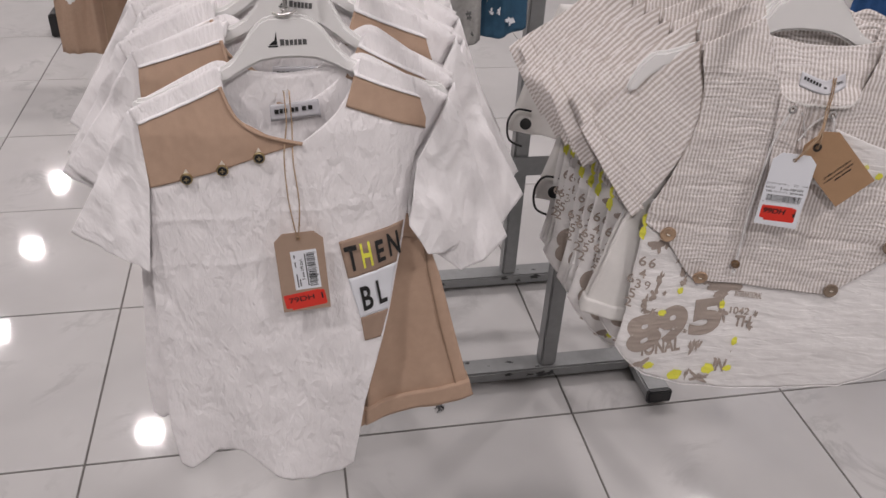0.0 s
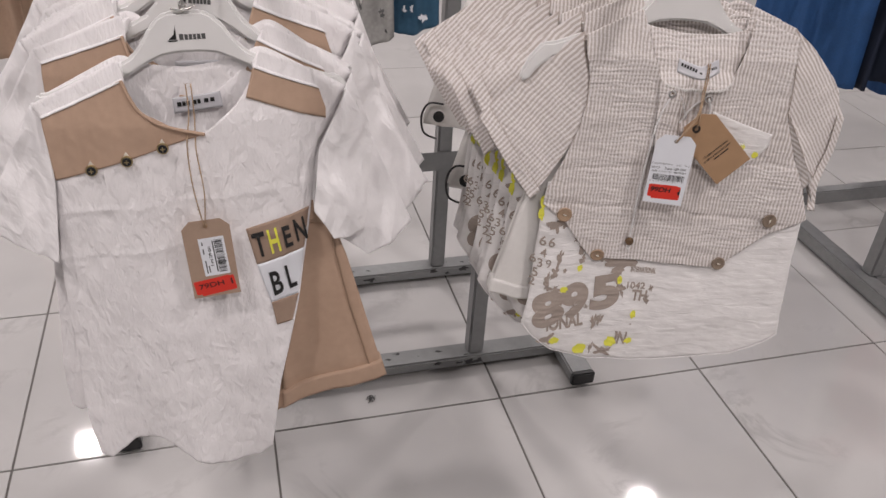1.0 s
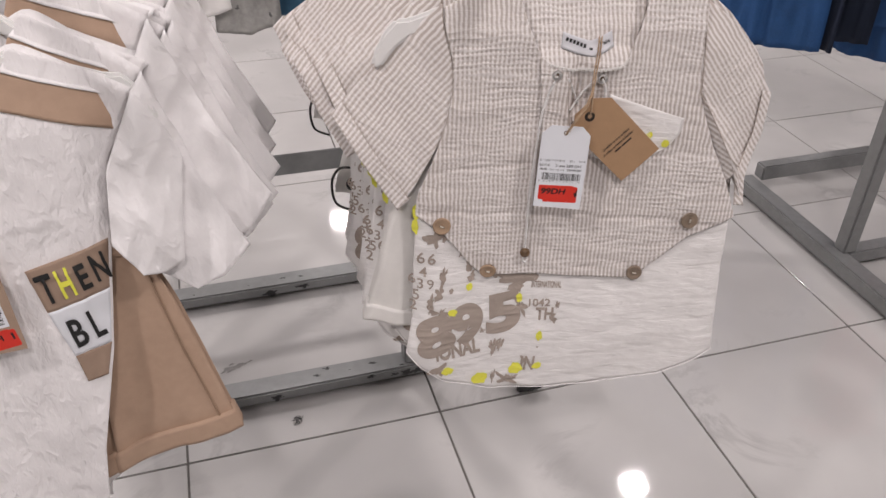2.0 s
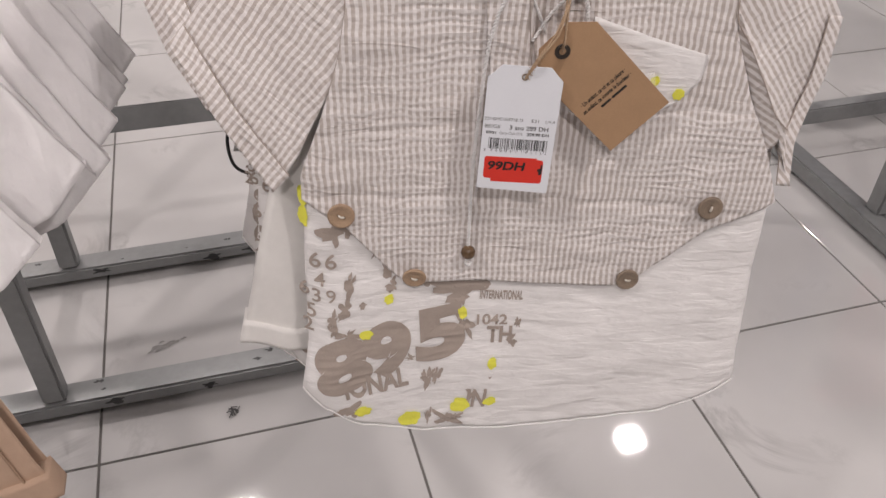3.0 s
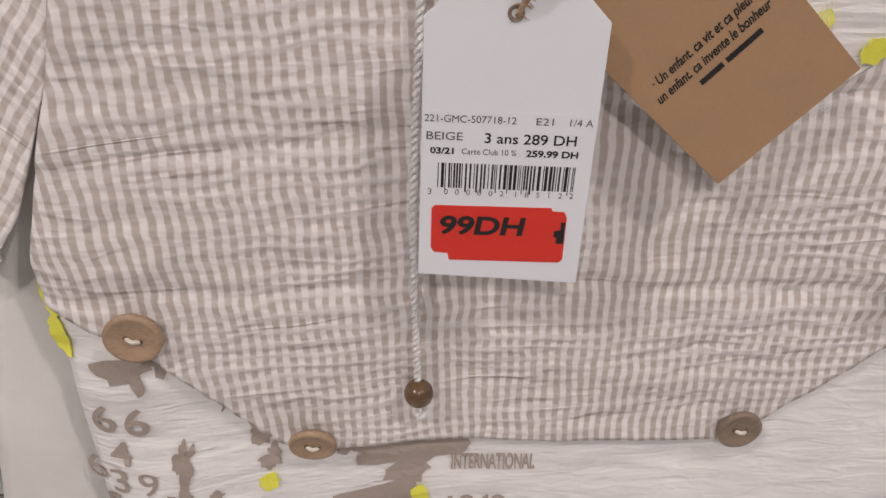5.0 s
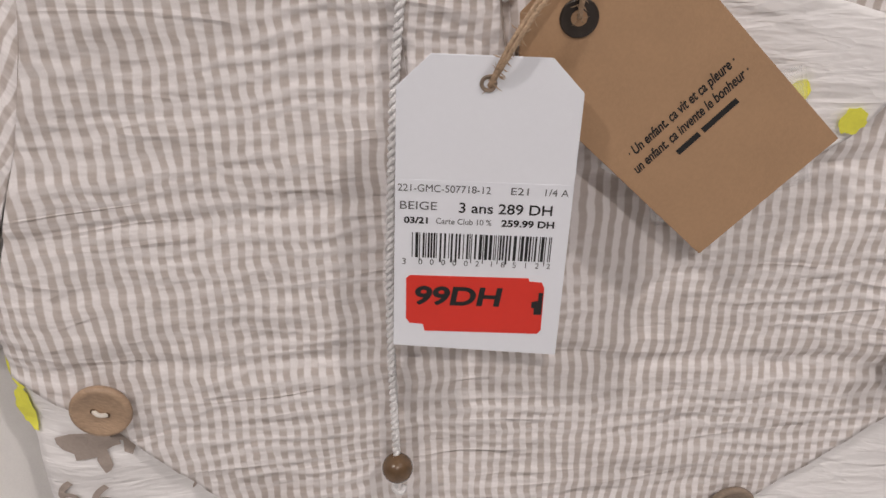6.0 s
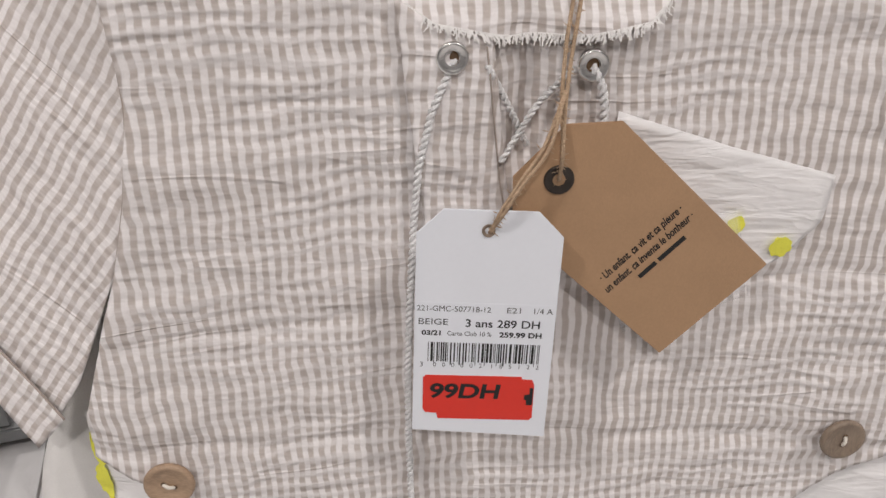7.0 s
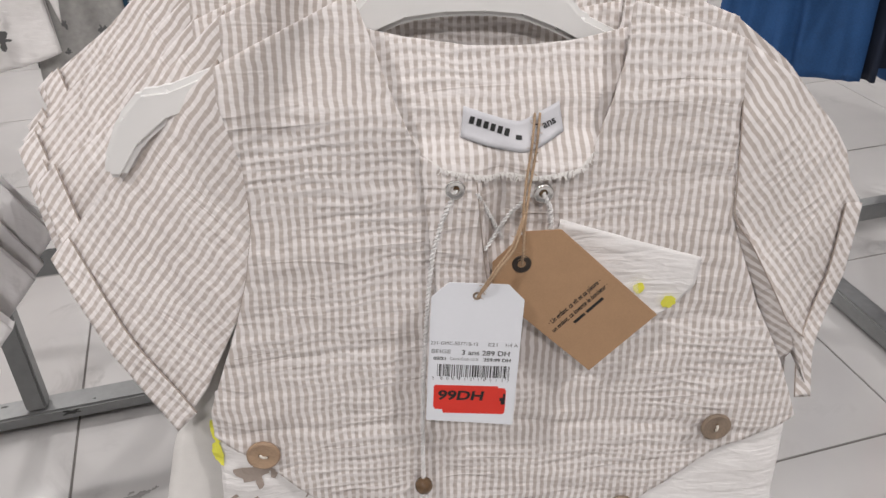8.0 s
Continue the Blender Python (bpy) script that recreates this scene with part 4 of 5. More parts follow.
    # breast pocket
    pocket = part("pocket", cloth(sheet([(0.040, -0.0195), (0.078, -0.0335), (0.116, -0.0455)], [(0.030, -0.083), (0.046, -0.093), (0.084, -0.088), (0.1035, -0.0765)], [(0.040, -0.0195), (0.030, -0.083)], [(0.116, -0.0455), (0.1142, -0.062), (0.1035, -0.0765)], 26, 22),
                                  lambda u, v: vest_depth(u, v) + 0.0016), WHITE_SLUB, t, "white cotton breast pocket")
    for k, (x, y, r) in enumerate(((0.1010, -0.0715, 0.0042), (0.084, -0.062, 0.003), (0.078, -0.082, 0.003))):
        part("spot", laid_on(blob(r, k + 60, 0.3, 1.0, 40), vest_depth, 0.0030, (x, y)), YELLOW, pocket, "neon yellow spot")
    # printed tee
    teel = [(-0.146, -0.11), (-0.149, -0.138), (-0.153, -0.2), (-0.155, -0.26), (-0.163, -0.303)]
    teer = [(0.166, -0.115), (0.185, -0.156), (0.185, -0.22), (0.188, -0.3), (0.191, -0.327)]
    hem = [(-0.163, -0.303), (-0.148, -0.322), (-0.121, -0.345), (-0.067, -0.365), (-0.005, -0.370), (0.057, -0.367), (0.13, -0.357), (0.191, -0.327)]
    tee = part("tee_front", cloth(sheet([(-0.146, -0.11), (0.166, -0.115)], hem, teel, teer, 110, 90), tee_depth), WHITE_SLUB, t, "white slub cotton tee with faded print")
    part("tee_back", cloth(sheet([(-0.146, -0.11), (0.166, -0.115)], hem, teel, teer, 40, 40), lambda u, v: -0.066 + 0.026 * abs((u - 0.015) / 0.175) ** 3 + 0.003 * folds(u, v, 16, 10, 7.7)), WHITE_SLUB, t)
    tape = [(u, v - 0.0005, tee_depth(u, v) + 0.001) for u, v in along(hem, 60)]
    part("hem_stitch", tube(tape, 0.0006, 6), WHITE_SLUB, t)

    def printed(body, x, y, size, turn=0.0, bold=0.0, shear=0.0, width=None, mat=PRINT):
        part("print", laid_on(text_mesh(body, size, bold, shear, width), tee_depth, 0.0009, art(x, y), turn), mat, tee)

    for body, x, y, s, r in (("6", 441, 515, 0.0185, -2), ("6", 473, 515, 0.0185, -4), ("4", 453, 546, 0.0165, -2), ("6", 424, 566, 0.0165, 0), ("3", 449, 573, 0.0165, 0), ("9", 479, 571, 0.016, 0), ("5", 441, 600, 0.0165, 0), ("2", 437, 624, 0.0165, 0), ("5", 797, 543, 0.022, -12)):
        printed(body, x, y, s, r, 0.0 if body == "9" else 0.0002)
    for body, x, y, w in (("8", 515, 690, 0.046), ("9", 611, 660, 0.038), ("5", 715, 632, 0.043)):
        printed(body, x, y, 0.062, 13 if body != "5" else 9, 0.0034, 0.1, w)
    printed("IONAL", 592, 722, 0.026, 6, 0.0010, 0.0, 0.050)
    printed("INTERNATIONAL", 838, 562, 0.0105, -3, 0.0003, 0.0, 0.033)
    printed("1042", 828, 606, 0.0125, -2, 0.0003, 0.0, 0.024)
    printed("TH", 850, 631, 0.021, -2, 0.0008, 0.0, 0.020)
    printed("IN", 828, 757, 0.026, -6, 0.0008, 0.0, 0.016)
    rnd = random.Random(12)
    for k, (x, y, r, st) in enumerate(((446, 425, 0.004, 1.4), (500, 460, 0.009, 1.7), (478, 470, 0.006, 0.9), (530, 452, 0.006, 1.4), (560, 500, 0.005, 0.5), (594, 525, 0.009, 0.6), (600, 550, 0.006, 0.7), (672, 540, 0.005, 1.4),
                                       (728, 534, 0.011, 1.1), (752, 545, 0.010, 1.3), (740, 562, 0.008, 1.5), (780, 536, 0.006, 1.3), (515, 548, 0.008, 0.4), (510, 590, 0.007, 0.5), (487, 607, 0.006, 0.5), (490, 628, 0.006, 0.5), (503, 600, 0.004, 0.6),
                                       (770, 620, 0.010, 0.5), (762, 645, 0.007, 0.5), (520, 636, 0.006, 1.6), (885, 607, 0.004, 0.5), (880, 640, 0.005, 0.8), (700, 715, 0.006, 0.4), (712, 712, 0.008, 0.35), (726, 710, 0.008, 0.3), (545, 775, 0.006, 1.4),
                                       (724, 797, 0.007, 0.4), (765, 801, 0.006, 1.8), (785, 798, 0.004, 1.4), (812, 750, 0.005, 0.6), (660, 678, 0.003, 1.2), (545, 585, 0.002, 1.0), (530, 690, 0.004, 1.0), (850, 715, 0.001, 1.0))):
        part("print", laid_on(blob(r, k + 3, 1.3, st, 34), tee_depth, 0.0008, art(x, y), rnd.uniform(-25, 25)), PRINT, tee)
    for k, (x, y, r, st) in enumerate(((599, 575, 0.0040, 1.0), (559, 635, 0.0042, 1.1), (761, 597, 0.0062, 0.6), (847, 685, 0.0062, 0.6), (570, 778, 0.0055, 1.3), (682, 799, 0.0092, 0.95), (792, 773, 0.0078, 0.95), (861, 763, 0.0042, 1.3), (410, 420, 0.009, 0.35), (413, 450, 0.009, 0.4))):
        part("print", laid_on(blob(r, k + 40, 0.3, st, 44), tee_depth, 0.0011, art(x, y)), YELLOW, tee, "neon yellow splash")
    return t


BEIGE = ((-0.02, -0.472, 0.92), 10.0, 0.10)
beige_pose = hung(*BEIGE)
shirt = striped_shirt(beige_pose)
beige_hanger = clothes_hanger(beige_pose @ pose(-0.004, 0.1165, -0.046, 0, 0, -1.0), "hangers with beige shirts", marked=False)
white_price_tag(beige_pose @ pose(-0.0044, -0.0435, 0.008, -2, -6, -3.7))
kraft_quote_tag(beige_pose @ pose(0.0112, -0.0264, 0.0035, 0, -2, 45))


def spare_button_sachet(m):
    t = thing("sachet", m, "clear plastic sachet with a spare button, behind the kraft tag", "sachet", "tags on the garments")
    w, h = 0.046, 0.034
    net = sheet([(-w / 2, h / 2), (w / 2, h / 2)], [(-w / 2, -h / 2), (w / 2, -h / 2)], [(-w / 2, h / 2), (-w / 2, -h / 2)], [(w / 2, h / 2), (w / 2, -h / 2)], 16, 12, 0)
    for lift in (0.0, 0.0012):
        part("film", cloth(net, lambda u, v: lift * 2 + 0.0012 * folds(u, v, 60, 40, 3.0 + lift * 100), thick=0.0001), CLEAR, t)
    b = part("button", disc(0.0080, 0.0018, 0, 24, rim=0.0004), COCONUT, t, "spare coconut wood button", pose(0.002, -0.002, 0.0012))
    # the hole's shade is a small dark disc
    part("thread_hole_shade", disc(0.0009, 0.0003, 0, 10), BEAD_AND_HOLES, b, "", pose(0, 0, 0.0015))
    return t


spare_button_sachet(beige_pose @ pose(0.0610, -0.0745, 0.0006, 0, 0, 14))


fuzz = random.Random(77)


def twine(name_label, m, lines):
    t = thing("tag_string", m, name_label, "string", "tag strings")
    for pts in lines:
        strand = part("strand", tube(pts, 0.00065, 7), JUTE, t)
        bm = bmesh.new()
        line_of = [Vector(p) for p in along(pts, 40)]
        for p in line_of * 2:
            d = Vector((fuzz.uniform(-1, 1), fuzz.uniform(-1, 1), fuzz.uniform(-0.6, 1))).normalized() * fuzz.uniform(0.0012, 0.0034)
            e = Vector((0.00007, 0.00004, 0))
            bm.faces.new([bm.verts.new(c) for c in (p - e, p + d * 0.6 - e + Vector((0, -0.0003, 0)), p + d, p + e)])
        part("fuzz", bm, JUTE, strand, "loose jute fibres")
    return t


twine("brown jute twine holding the swing tags", beige_pose, (
    [(0.027, 0.034, -0.019), (0.0240, 0.020, -0.010), (0.0205, 0.004, -0.004), (0.0180, -0.012, 0.003), (0.0180, -0.026, 0.007), (0.0175, -0.0363, 0.0050)],
    [(0.0295, 0.034, -0.019), (0.0262, 0.018, -0.010), (0.0222, 0.002, -0.003), (0.0190, -0.012, 0.004), (0.0176, -0.026, 0.008), (0.0177, -0.0363, 0.0048)],
    [(0.0182, -0.010, 0.004), (0.0115, -0.023, 0.010), (0.0040, -0.033, 0.012), (-0.0015, -0.041, 0.013), (-0.0052, -0.0508, 0.0092)],
    [(0.0187, -0.008, 0.004), (0.0130, -0.023, 0.011), (0.0050, -0.033, 0.013), (-0.0010, -0.042, 0.0135), (-0.0053, -0.0510, 0.0090)]))


def shorts(m, outline_l, outline_r, mat, label, group, cuff, mid, split):
    """Hanging shorts: waist, two legs with front and back, and turned-up cuffs. Lines run from the waist down."""
    t = thing("shorts", m, label, "shorts", group)
    (l0, l1), (r0, r1) = (outline_l[0], outline_l[-1]), (outline_r[0], outline_r[-1])
    inner = [((l0[0] + r0[0]) / 2, (l0[1] + r0[1]) / 2), split, mid]
    for lef, rig, seed in ((outline_l, inner, 2.0), (inner, outline_r, 5.0)):
        front = lambda u, v: 0.010 * folds(u, v, 24, 4, seed) + 0.0022 * folds(u, v, 50, 22, seed + 1)
        net = sheet([lef[0], rig[0]], [lef[-1], rig[-1]], lef, rig, 26, 40)
        leg = part("leg", cloth(net, front, turn=0), mat, t)
        part("leg_back", cloth(net, lambda u, v: front(u, v) - 0.014), mat, leg)
        if cuff:
            a, b = Vector(lef[-1]), Vector(rig[-1])
            up_l = a + (Vector(lef[-2]) - a).normalized() * cuff
            up_r = b + (Vector(rig[-2]) - b).normalized() * cuff
            ex = (b - a).normalized() * 0.002
            net = sheet([up_l - ex, up_r + ex], [a - ex, b + ex], [up_l - ex, a - ex], [up_r + ex, b + ex], 24, 6)
            part("cuff", cloth(net, lambda u, v: front(u, v) + 0.004, thick=0.020), mat, leg, "turned-up hem")
    part("waistband", cloth(sheet([outline_l[0], outline_r[0]], [(l0[0], l0[1] - 0.025), (r0[0], r0[1] - 0.025)], [l0, (l0[0], l0[1] - 0.025)], [r0, (r0[0], r0[1] - 0.025)], 20, 4), lambda u, v: 0.003, thick=0.02), mat, t)
    return t


shorts(beige_pose @ pose(0, 0, -0.019), [(-0.140, -0.06), (-0.176, -0.15), (-0.206, -0.266)], [(0.12, -0.06), (0.15, -0.15), (0.165, -0.31)], WHITE_TWILL,
       "white cotton shorts hanging behind the striped shirt", "shorts on the racks", 0.018, (-0.03, -0.316), (-0.02, -0.19))

# the rest of the row behind
rnd = random.Random(21)
next_shirt = None
for k, y in enumerate((-0.446, -0.412, -0.378, -0.345, -0.312, -0.280, -0.248)):
    m = hung((-0.026 + (0.010 if k == 0 else rnd.uniform(-0.006, 0.004)), y, (0.930 if k == 0 else 0.918) + rnd.uniform(-0.003, 0.003)), 10 + rnd.uniform(-2, 3), 0.08) @ pose(0, 0, 0, 0, 0, rnd.uniform(-3.5, -1.5)) @ Matrix.Scale(1.01 + 0.004 * k, 4)
    if next_shirt:
        copy_thing(next_shirt, m)
    else:
        next_shirt = striped_shirt(m, raised=True)
    copy_thing(beige_hanger, m @ pose(-0.004, 0.1165, -0.046, 0, 0, -1.0) @ Matrix.Diagonal((0.74, 1, 1, 1)))


# shorts with black braces in the row behind
def braced_shorts(y, dz):
    m = hung((-0.014, y, 0.925 + dz), 10, 0.08)
    t = shorts(m @ pose(0, 0, -0.06), [(-0.14, -0.06), (-0.175, -0.15), (-0.205, -0.262)], [(0.10, -0.06), (0.13, -0.15), (0.15, -0.28)], WHITE_TWILL, "white cotton shorts with black braces hanging in the row", "shorts on the racks", 0.0, (-0.03, -0.29), (-0.02, -0.19))
    part("button", disc(0.0095, 0.005, 0, 22, rim=0.001), BLACK, t, "round black button", pose(-0.180, -0.245, 0.012))
    part("brace", tube([(-0.172, -0.225, 0.010), (-0.196, -0.224, 0.008), (-0.208, -0.245, 0.006), (-0.204, -0.275, 0.008), (-0.182, -0.286, 0.010)], 0.0018, 8), BLACK, t, "black elastic brace")
    return t


braced_shorts(-0.255, 0.0)
braced_shorts(-0.085, 0.03)


# ---- white crinkled tee with tan yoke ----
def white_depth(u, v):
    s = (u - 0.02) / 0.15
    w = 0.004 - 0.022 * abs(s) ** 3 - 0.012 * max(0, v - 0.02) / 0.06
    w += 0.006 * folds(u, v, 11, 4.5, 1.3) + 0.0018 * folds(u, v, 34, 14, 3.9) + 0.0010 * crease(u, v, 52, 22, 7.4) + 0.0006 * crease(u, v, 110, 60, 2.4)
    for v0 in (-0.062, -0.112):
        w += 0.0012 * math.exp(-((v - v0 - 0.05 * u - 0.003 * folds(u, 0.0, 25, 1, v0)) / 0.0022) ** 2)
    w += 0.008 * math.sin(u * 55 + 1) * max(0, -0.28 - v) / 0.12
    return w


A_TOP = [(-0.104, 0.040), (-0.020, 0.081), (-0.021, 0.062), (-0.007, 0.034), (0.022, 0.0155), (0.050, 0.0095), (0.081, 0.034), (0.104, 0.066), (0.108, 0.086), (0.192, 0.044)]
A_LEFT = [(-0.104, 0.040), (-0.096, 0.026), (-0.093, -0.033), (-0.104, -0.118), (-0.109, -0.2), (-0.112, -0.322), (-0.106, -0.373)]
A_RIGHT = [(0.192, 0.044), (0.178, 0.010), (0.160, -0.02), (0.148, -0.1), (0.131, -0.196), (0.103, -0.302), (0.088, -0.398)]
A_HEM = [(-0.106, -0.373), (-0.094, -0.380), (-0.064, -0.358), (-0.036, -0.362), (0.0, -0.394), (0.039, -0.409), (0.072, -0.414), (0.088, -0.398)]


def white_tee(m, flung=False):
    t = thing("white_tee", m, "white crinkled cotton boy's tee with tan shoulder yoke", "shirt", "white tees on the rack")
    part("back_panel", cloth(sheet([(-0.104, 0.040), (-0.020, 0.081), (-0.005, 0.070), (0.04, 0.064), (0.09, 0.072), (0.108, 0.086), (0.192, 0.044)], [(-0.106, -0.373), (0.0, -0.38), (0.088, -0.398)], A_LEFT, A_RIGHT, 50, 60),
                             lambda u, v: -0.034 + 0.014 * abs((u - 0.02) / 0.15) ** 3 + 0.003 * folds(u, v, 30, 12, 4.1)), WHITE_CRINKLE, t)
    front = part("front_panel", cloth(sheet(A_TOP, A_HEM, A_LEFT, A_RIGHT, 120, 150), white_depth), WHITE_CRINKLE, t)
    lift = lambda u, v: white_depth(u, v) + 0.0016
    yoke = part("yoke", cloth(sheet([(-0.096, 0.028), (-0.020, 0.063)], [(-0.093, -0.032), (-0.058, -0.023), (0.009, -0.0045), (0.05, 0.0075)], [(-0.096, 0.028), (-0.093, -0.032)], [(-0.020, 0.063), (-0.007, 0.034), (0.022, 0.016), (0.05, 0.0095)], 50, 30), lift), TAN, t, "tan cotton yoke")
    part("piping", tube([(u, v, white_depth(u, v) + 0.003) for u, v in ((-0.020, 0.063), (-0.014, 0.046), (-0.007, 0.034), (0.006, 0.023), (0.022, 0.016), (0.05, 0.0095))], 0.0018, 8), TAN, yoke, "tan neck piping")
    part("yoke", cloth(sheet([(0.101, 0.069), (0.182, 0.035)], [(0.092, 0.042), (0.175, 0.008)], [(0.101, 0.069), (0.092, 0.042)], [(0.182, 0.035), (0.175, 0.008)], 30, 10), lift), TAN, t, "tan shoulder band")
    part("shoulder_band", cloth(sheet([(-0.104, 0.034, -0.012), (-0.020, 0.073, -0.014)], [(-0.096, 0.028, 0.0), (-0.019, 0.062, 0.0)], [(-0.104, 0.034, -0.012), (-0.096, 0.028, 0.0)], [(-0.020, 0.073, -0.014), (-0.019, 0.062, 0.0)], 30, 8), lambda u, v: white_depth(u, v) + 0.003, thick=0.02), WHITE_SMOOTH, t, "folded white shoulder band")
    part("shoulder_band", cloth(sheet([(0.108, 0.078, -0.014), (0.193, 0.039, -0.012)], [(0.101, 0.069, 0.0), (0.182, 0.034, 0.0)], [(0.108, 0.078, -0.014), (0.101, 0.069, 0.0)], [(0.193, 0.039, -0.012), (0.182, 0.034, 0.0)], 30, 8), lambda u, v: white_depth(u, v) + 0.003, thick=0.02), WHITE_SMOOTH, t, "folded white shoulder band")
    for x, y in ((-0.058, -0.021), (-0.0245, -0.0125), (0.0095, -0.0025)):
        stud = part("stud", disc(0.0056, 0.004, 0, 24, rim=0.0008), BRASS, t, "round black and brass stud", pose(x, y, white_depth(x, y) + 0.002))
        part("stud_face", disc(0.0042, 0.0012, 0, 20), BLACK, stud, "black enamel face", pose(0, 0, 0.0034))
        bm = bmesh.new()
        box(-0.0022, -0.0005, 0.0046, 0.0022, 0.0005, 0.0049, 0, bm)
        box(-0.0005, -0.0022, 0.0046, 0.0005, 0.0022, 0.0049, 0, bm)
        part("stud_mark", bm, BRASS, stud)
        part("loop", plate([(-0.003, 0.004), (0.003, 0.004), (0, 0.0095)], 0.001), THREAD, stud, "white button loop")
    # printed patch
    def patch(q, mat, lab):
        a, b, c, d = q
        return part("patch", cloth(sheet([a, b], [d, c], [a, d], [b, c], 20, 14), lambda u, v: white_depth(u, v) + 0.0014), mat, t, lab)
    p1 = patch(((0.080, -0.098), (0.148, -0.085), (0.140, -0.132), (0.088, -0.141)), TAN_PATCH, "tan printed patch")
    p2 = patch(((0.088, -0.141), (0.140, -0.132), (0.131, -0.187), (0.100, -0.190)), PAPER, "white printed patch")
    patch(((0.100, -0.190), (0.131, -0.187), (0.122, -0.219), (0.104, -0.221)), TAN_PATCH, "tan printed patch")
    for body, x, y, s, w, mat, host in (("T", 0.093, -0.117, 0.040, 0.013, INK, p1), ("H", 0.108, -0.115, 0.040, 0.0105, YELLOW, p1), ("E", 0.1225, -0.113, 0.036, 0.0085, INK, p1), ("N", 0.137, -0.108, 0.038, 0.012, INK, p1), ("B", 0.1075, -0.166, 0.042, 0.0115, INK, p2), ("L", 0.1235, -0.162, 0.042, 0.009, INK, p2)):
        part("print", laid_on(text_mesh(body, s, 0.0009, 0.0, w), white_depth, 0.0026, (x, y), 9), mat, host)
    # sleeves
    for side in ("near", "far"):
        if side == "near":
            tip, low, sh, pit = (-0.176, -0.083, -0.018), (-0.117, -0.113, 0.0), (-0.104, 0.040, -0.006), (-0.104, -0.118, 0.006)
            net = sheet([tip, (-0.140, -0.024, -0.020), sh], [low, pit], [tip, (-0.146, -0.102, -0.006), low], [sh, (-0.096, 0.026, -0.002), (-0.093, -0.033, 0.005), pit], 40, 50)
        else:
            sh, pit = (0.192, 0.044, -0.008), (0.152, -0.085, 0.012)
            arm = [sh, (0.176, 0.012, 0.002), (0.160, -0.02, 0.010), pit]
            if flung:
                tip, low = (0.268, -0.120, -0.016), (0.222, -0.154, 0.004)
                net = sheet([sh, (0.222, -0.034, -0.014), tip], [pit, (0.182, -0.125, 0.010), low], arm, [tip, (0.248, -0.142, -0.004), low], 40, 50)
            else:
                tip, low = (0.2075, -0.1175, -0.008), (0.172, -0.1195, 0.010)
                net = sheet([sh, (0.211, 0.0076, -0.012), (0.2215, -0.0225, -0.014), (0.2145, -0.0592, -0.010), tip], [pit, (0.162, -0.1, 0.013), low], arm, [tip, (0.190, -0.124, 0.002), low], 40, 50)
        relief = lambda u, v: -0.008 + 0.009 * folds(u, v, 34, 15, 6.1) + 0.0032 * crease(u, v, 48, 26, 1.9)
        sleeve = part("sleeve", cloth(net, relief, turn=20), WHITE_SMOOTH, t)
        back = net.copy()
        mid = np.abs(np.linspace(-1, 1, net.shape[0]))[:, None]
        back[:, :, 2] -= 0.03 * (1 - mid ** 4)
        part("sleeve_back", cloth(back, relief, turn=20), WHITE_SMOOTH, sleeve)
    lab = sheet([(0.022, 0.036), (0.068, 0.041)], [(0.022, 0.020), (0.070, 0.025)], [(0.022, 0.036), (0.022, 0.020)], [(0.068, 0.041), (0.070, 0.025)], 16, 6)
    label = part("label", cloth(lab, lambda u, v: -0.027, thick=0.0003), SATIN, t, "grey satin neck label")
    bm = bmesh.new()
    for x, w in ((0.026, 0.004), (0.031, 0.003), (0.035, 0.003), (0.041, 0.0035), (0.0455, 0.003), (0.052, 0.004), (0.058, 0.004)):
        box(x, 0.0275 + (x - 0.026) * 0.11, -0.0264, x + w, 0.0318 + (x - 0.026) * 0.11, -0.0262, 0, bm)
    part("mark", bm, INK, label, "printed wording shown as plain bars")
    return t


TAN_PATCH = material("taupe printed patch", (0.36, 0.255, 0.19), 0.8, grain=0.05, grain_scale=1000)
WHITE = ((-0.6005, -0.4795, 0.9065), 0.0, 0.10)
white_pose = hung(*WHITE)
tee = white_tee(white_pose)
white_hanger = clothes_hanger(white_pose @ pose(0.042, 0.1195, -0.034, 0, 0, 1.5) @ Matrix.Diagonal((0.9, 1, 1, 1)), "hangers with white tees")
kraft_price_tag(white_pose @ pose(0.040, -0.0765, 0.020, 0, 0, 3.2))
twine("brown jute twine holding the kraft price tag", white_pose, (
    [(0.036, 0.050, -0.026), (0.0365, 0.024, -0.010), (0.0325, 0.0, 0.014), (0.0335, -0.04, 0.020), (0.0395, -0.083, 0.0225)],
    [(0.041, 0.050, -0.026), (0.0415, 0.022, -0.010), (0.0405, -0.005, 0.015), (0.0435, -0.045, 0.021), (0.0405, -0.083, 0.0225)]))
tan_shorts = shorts(white_pose @ pose(0, 0, -0.020), [(0.0, -0.06), (0.0, -0.2), (0.0, -0.372)], [(0.165, -0.085), (0.190, -0.16), (0.231, -0.325)], TAN, "tan cotton shorts with turned-up hems hanging behind the white tee", "shorts on the racks", 0.024, (0.106, -0.353), (0.11, -0.2))
# the shade in a long crease, put in as a thin dark brown tube
crease_line = [(0.168, -0.10), (0.176, -0.15), (0.190, -0.22), (0.211, -0.305)]
part("crease_shade", tube([(u, v, 0.010 * folds(u, v, 24, 4, 5.0) + 0.0022 * folds(u, v, 50, 22, 6.0) + 0.0012) for u, v in along(crease_line, 24)], 0.0010, 6), TAN_DARK, tan_shorts, "dark brown line for the shade of a crease")
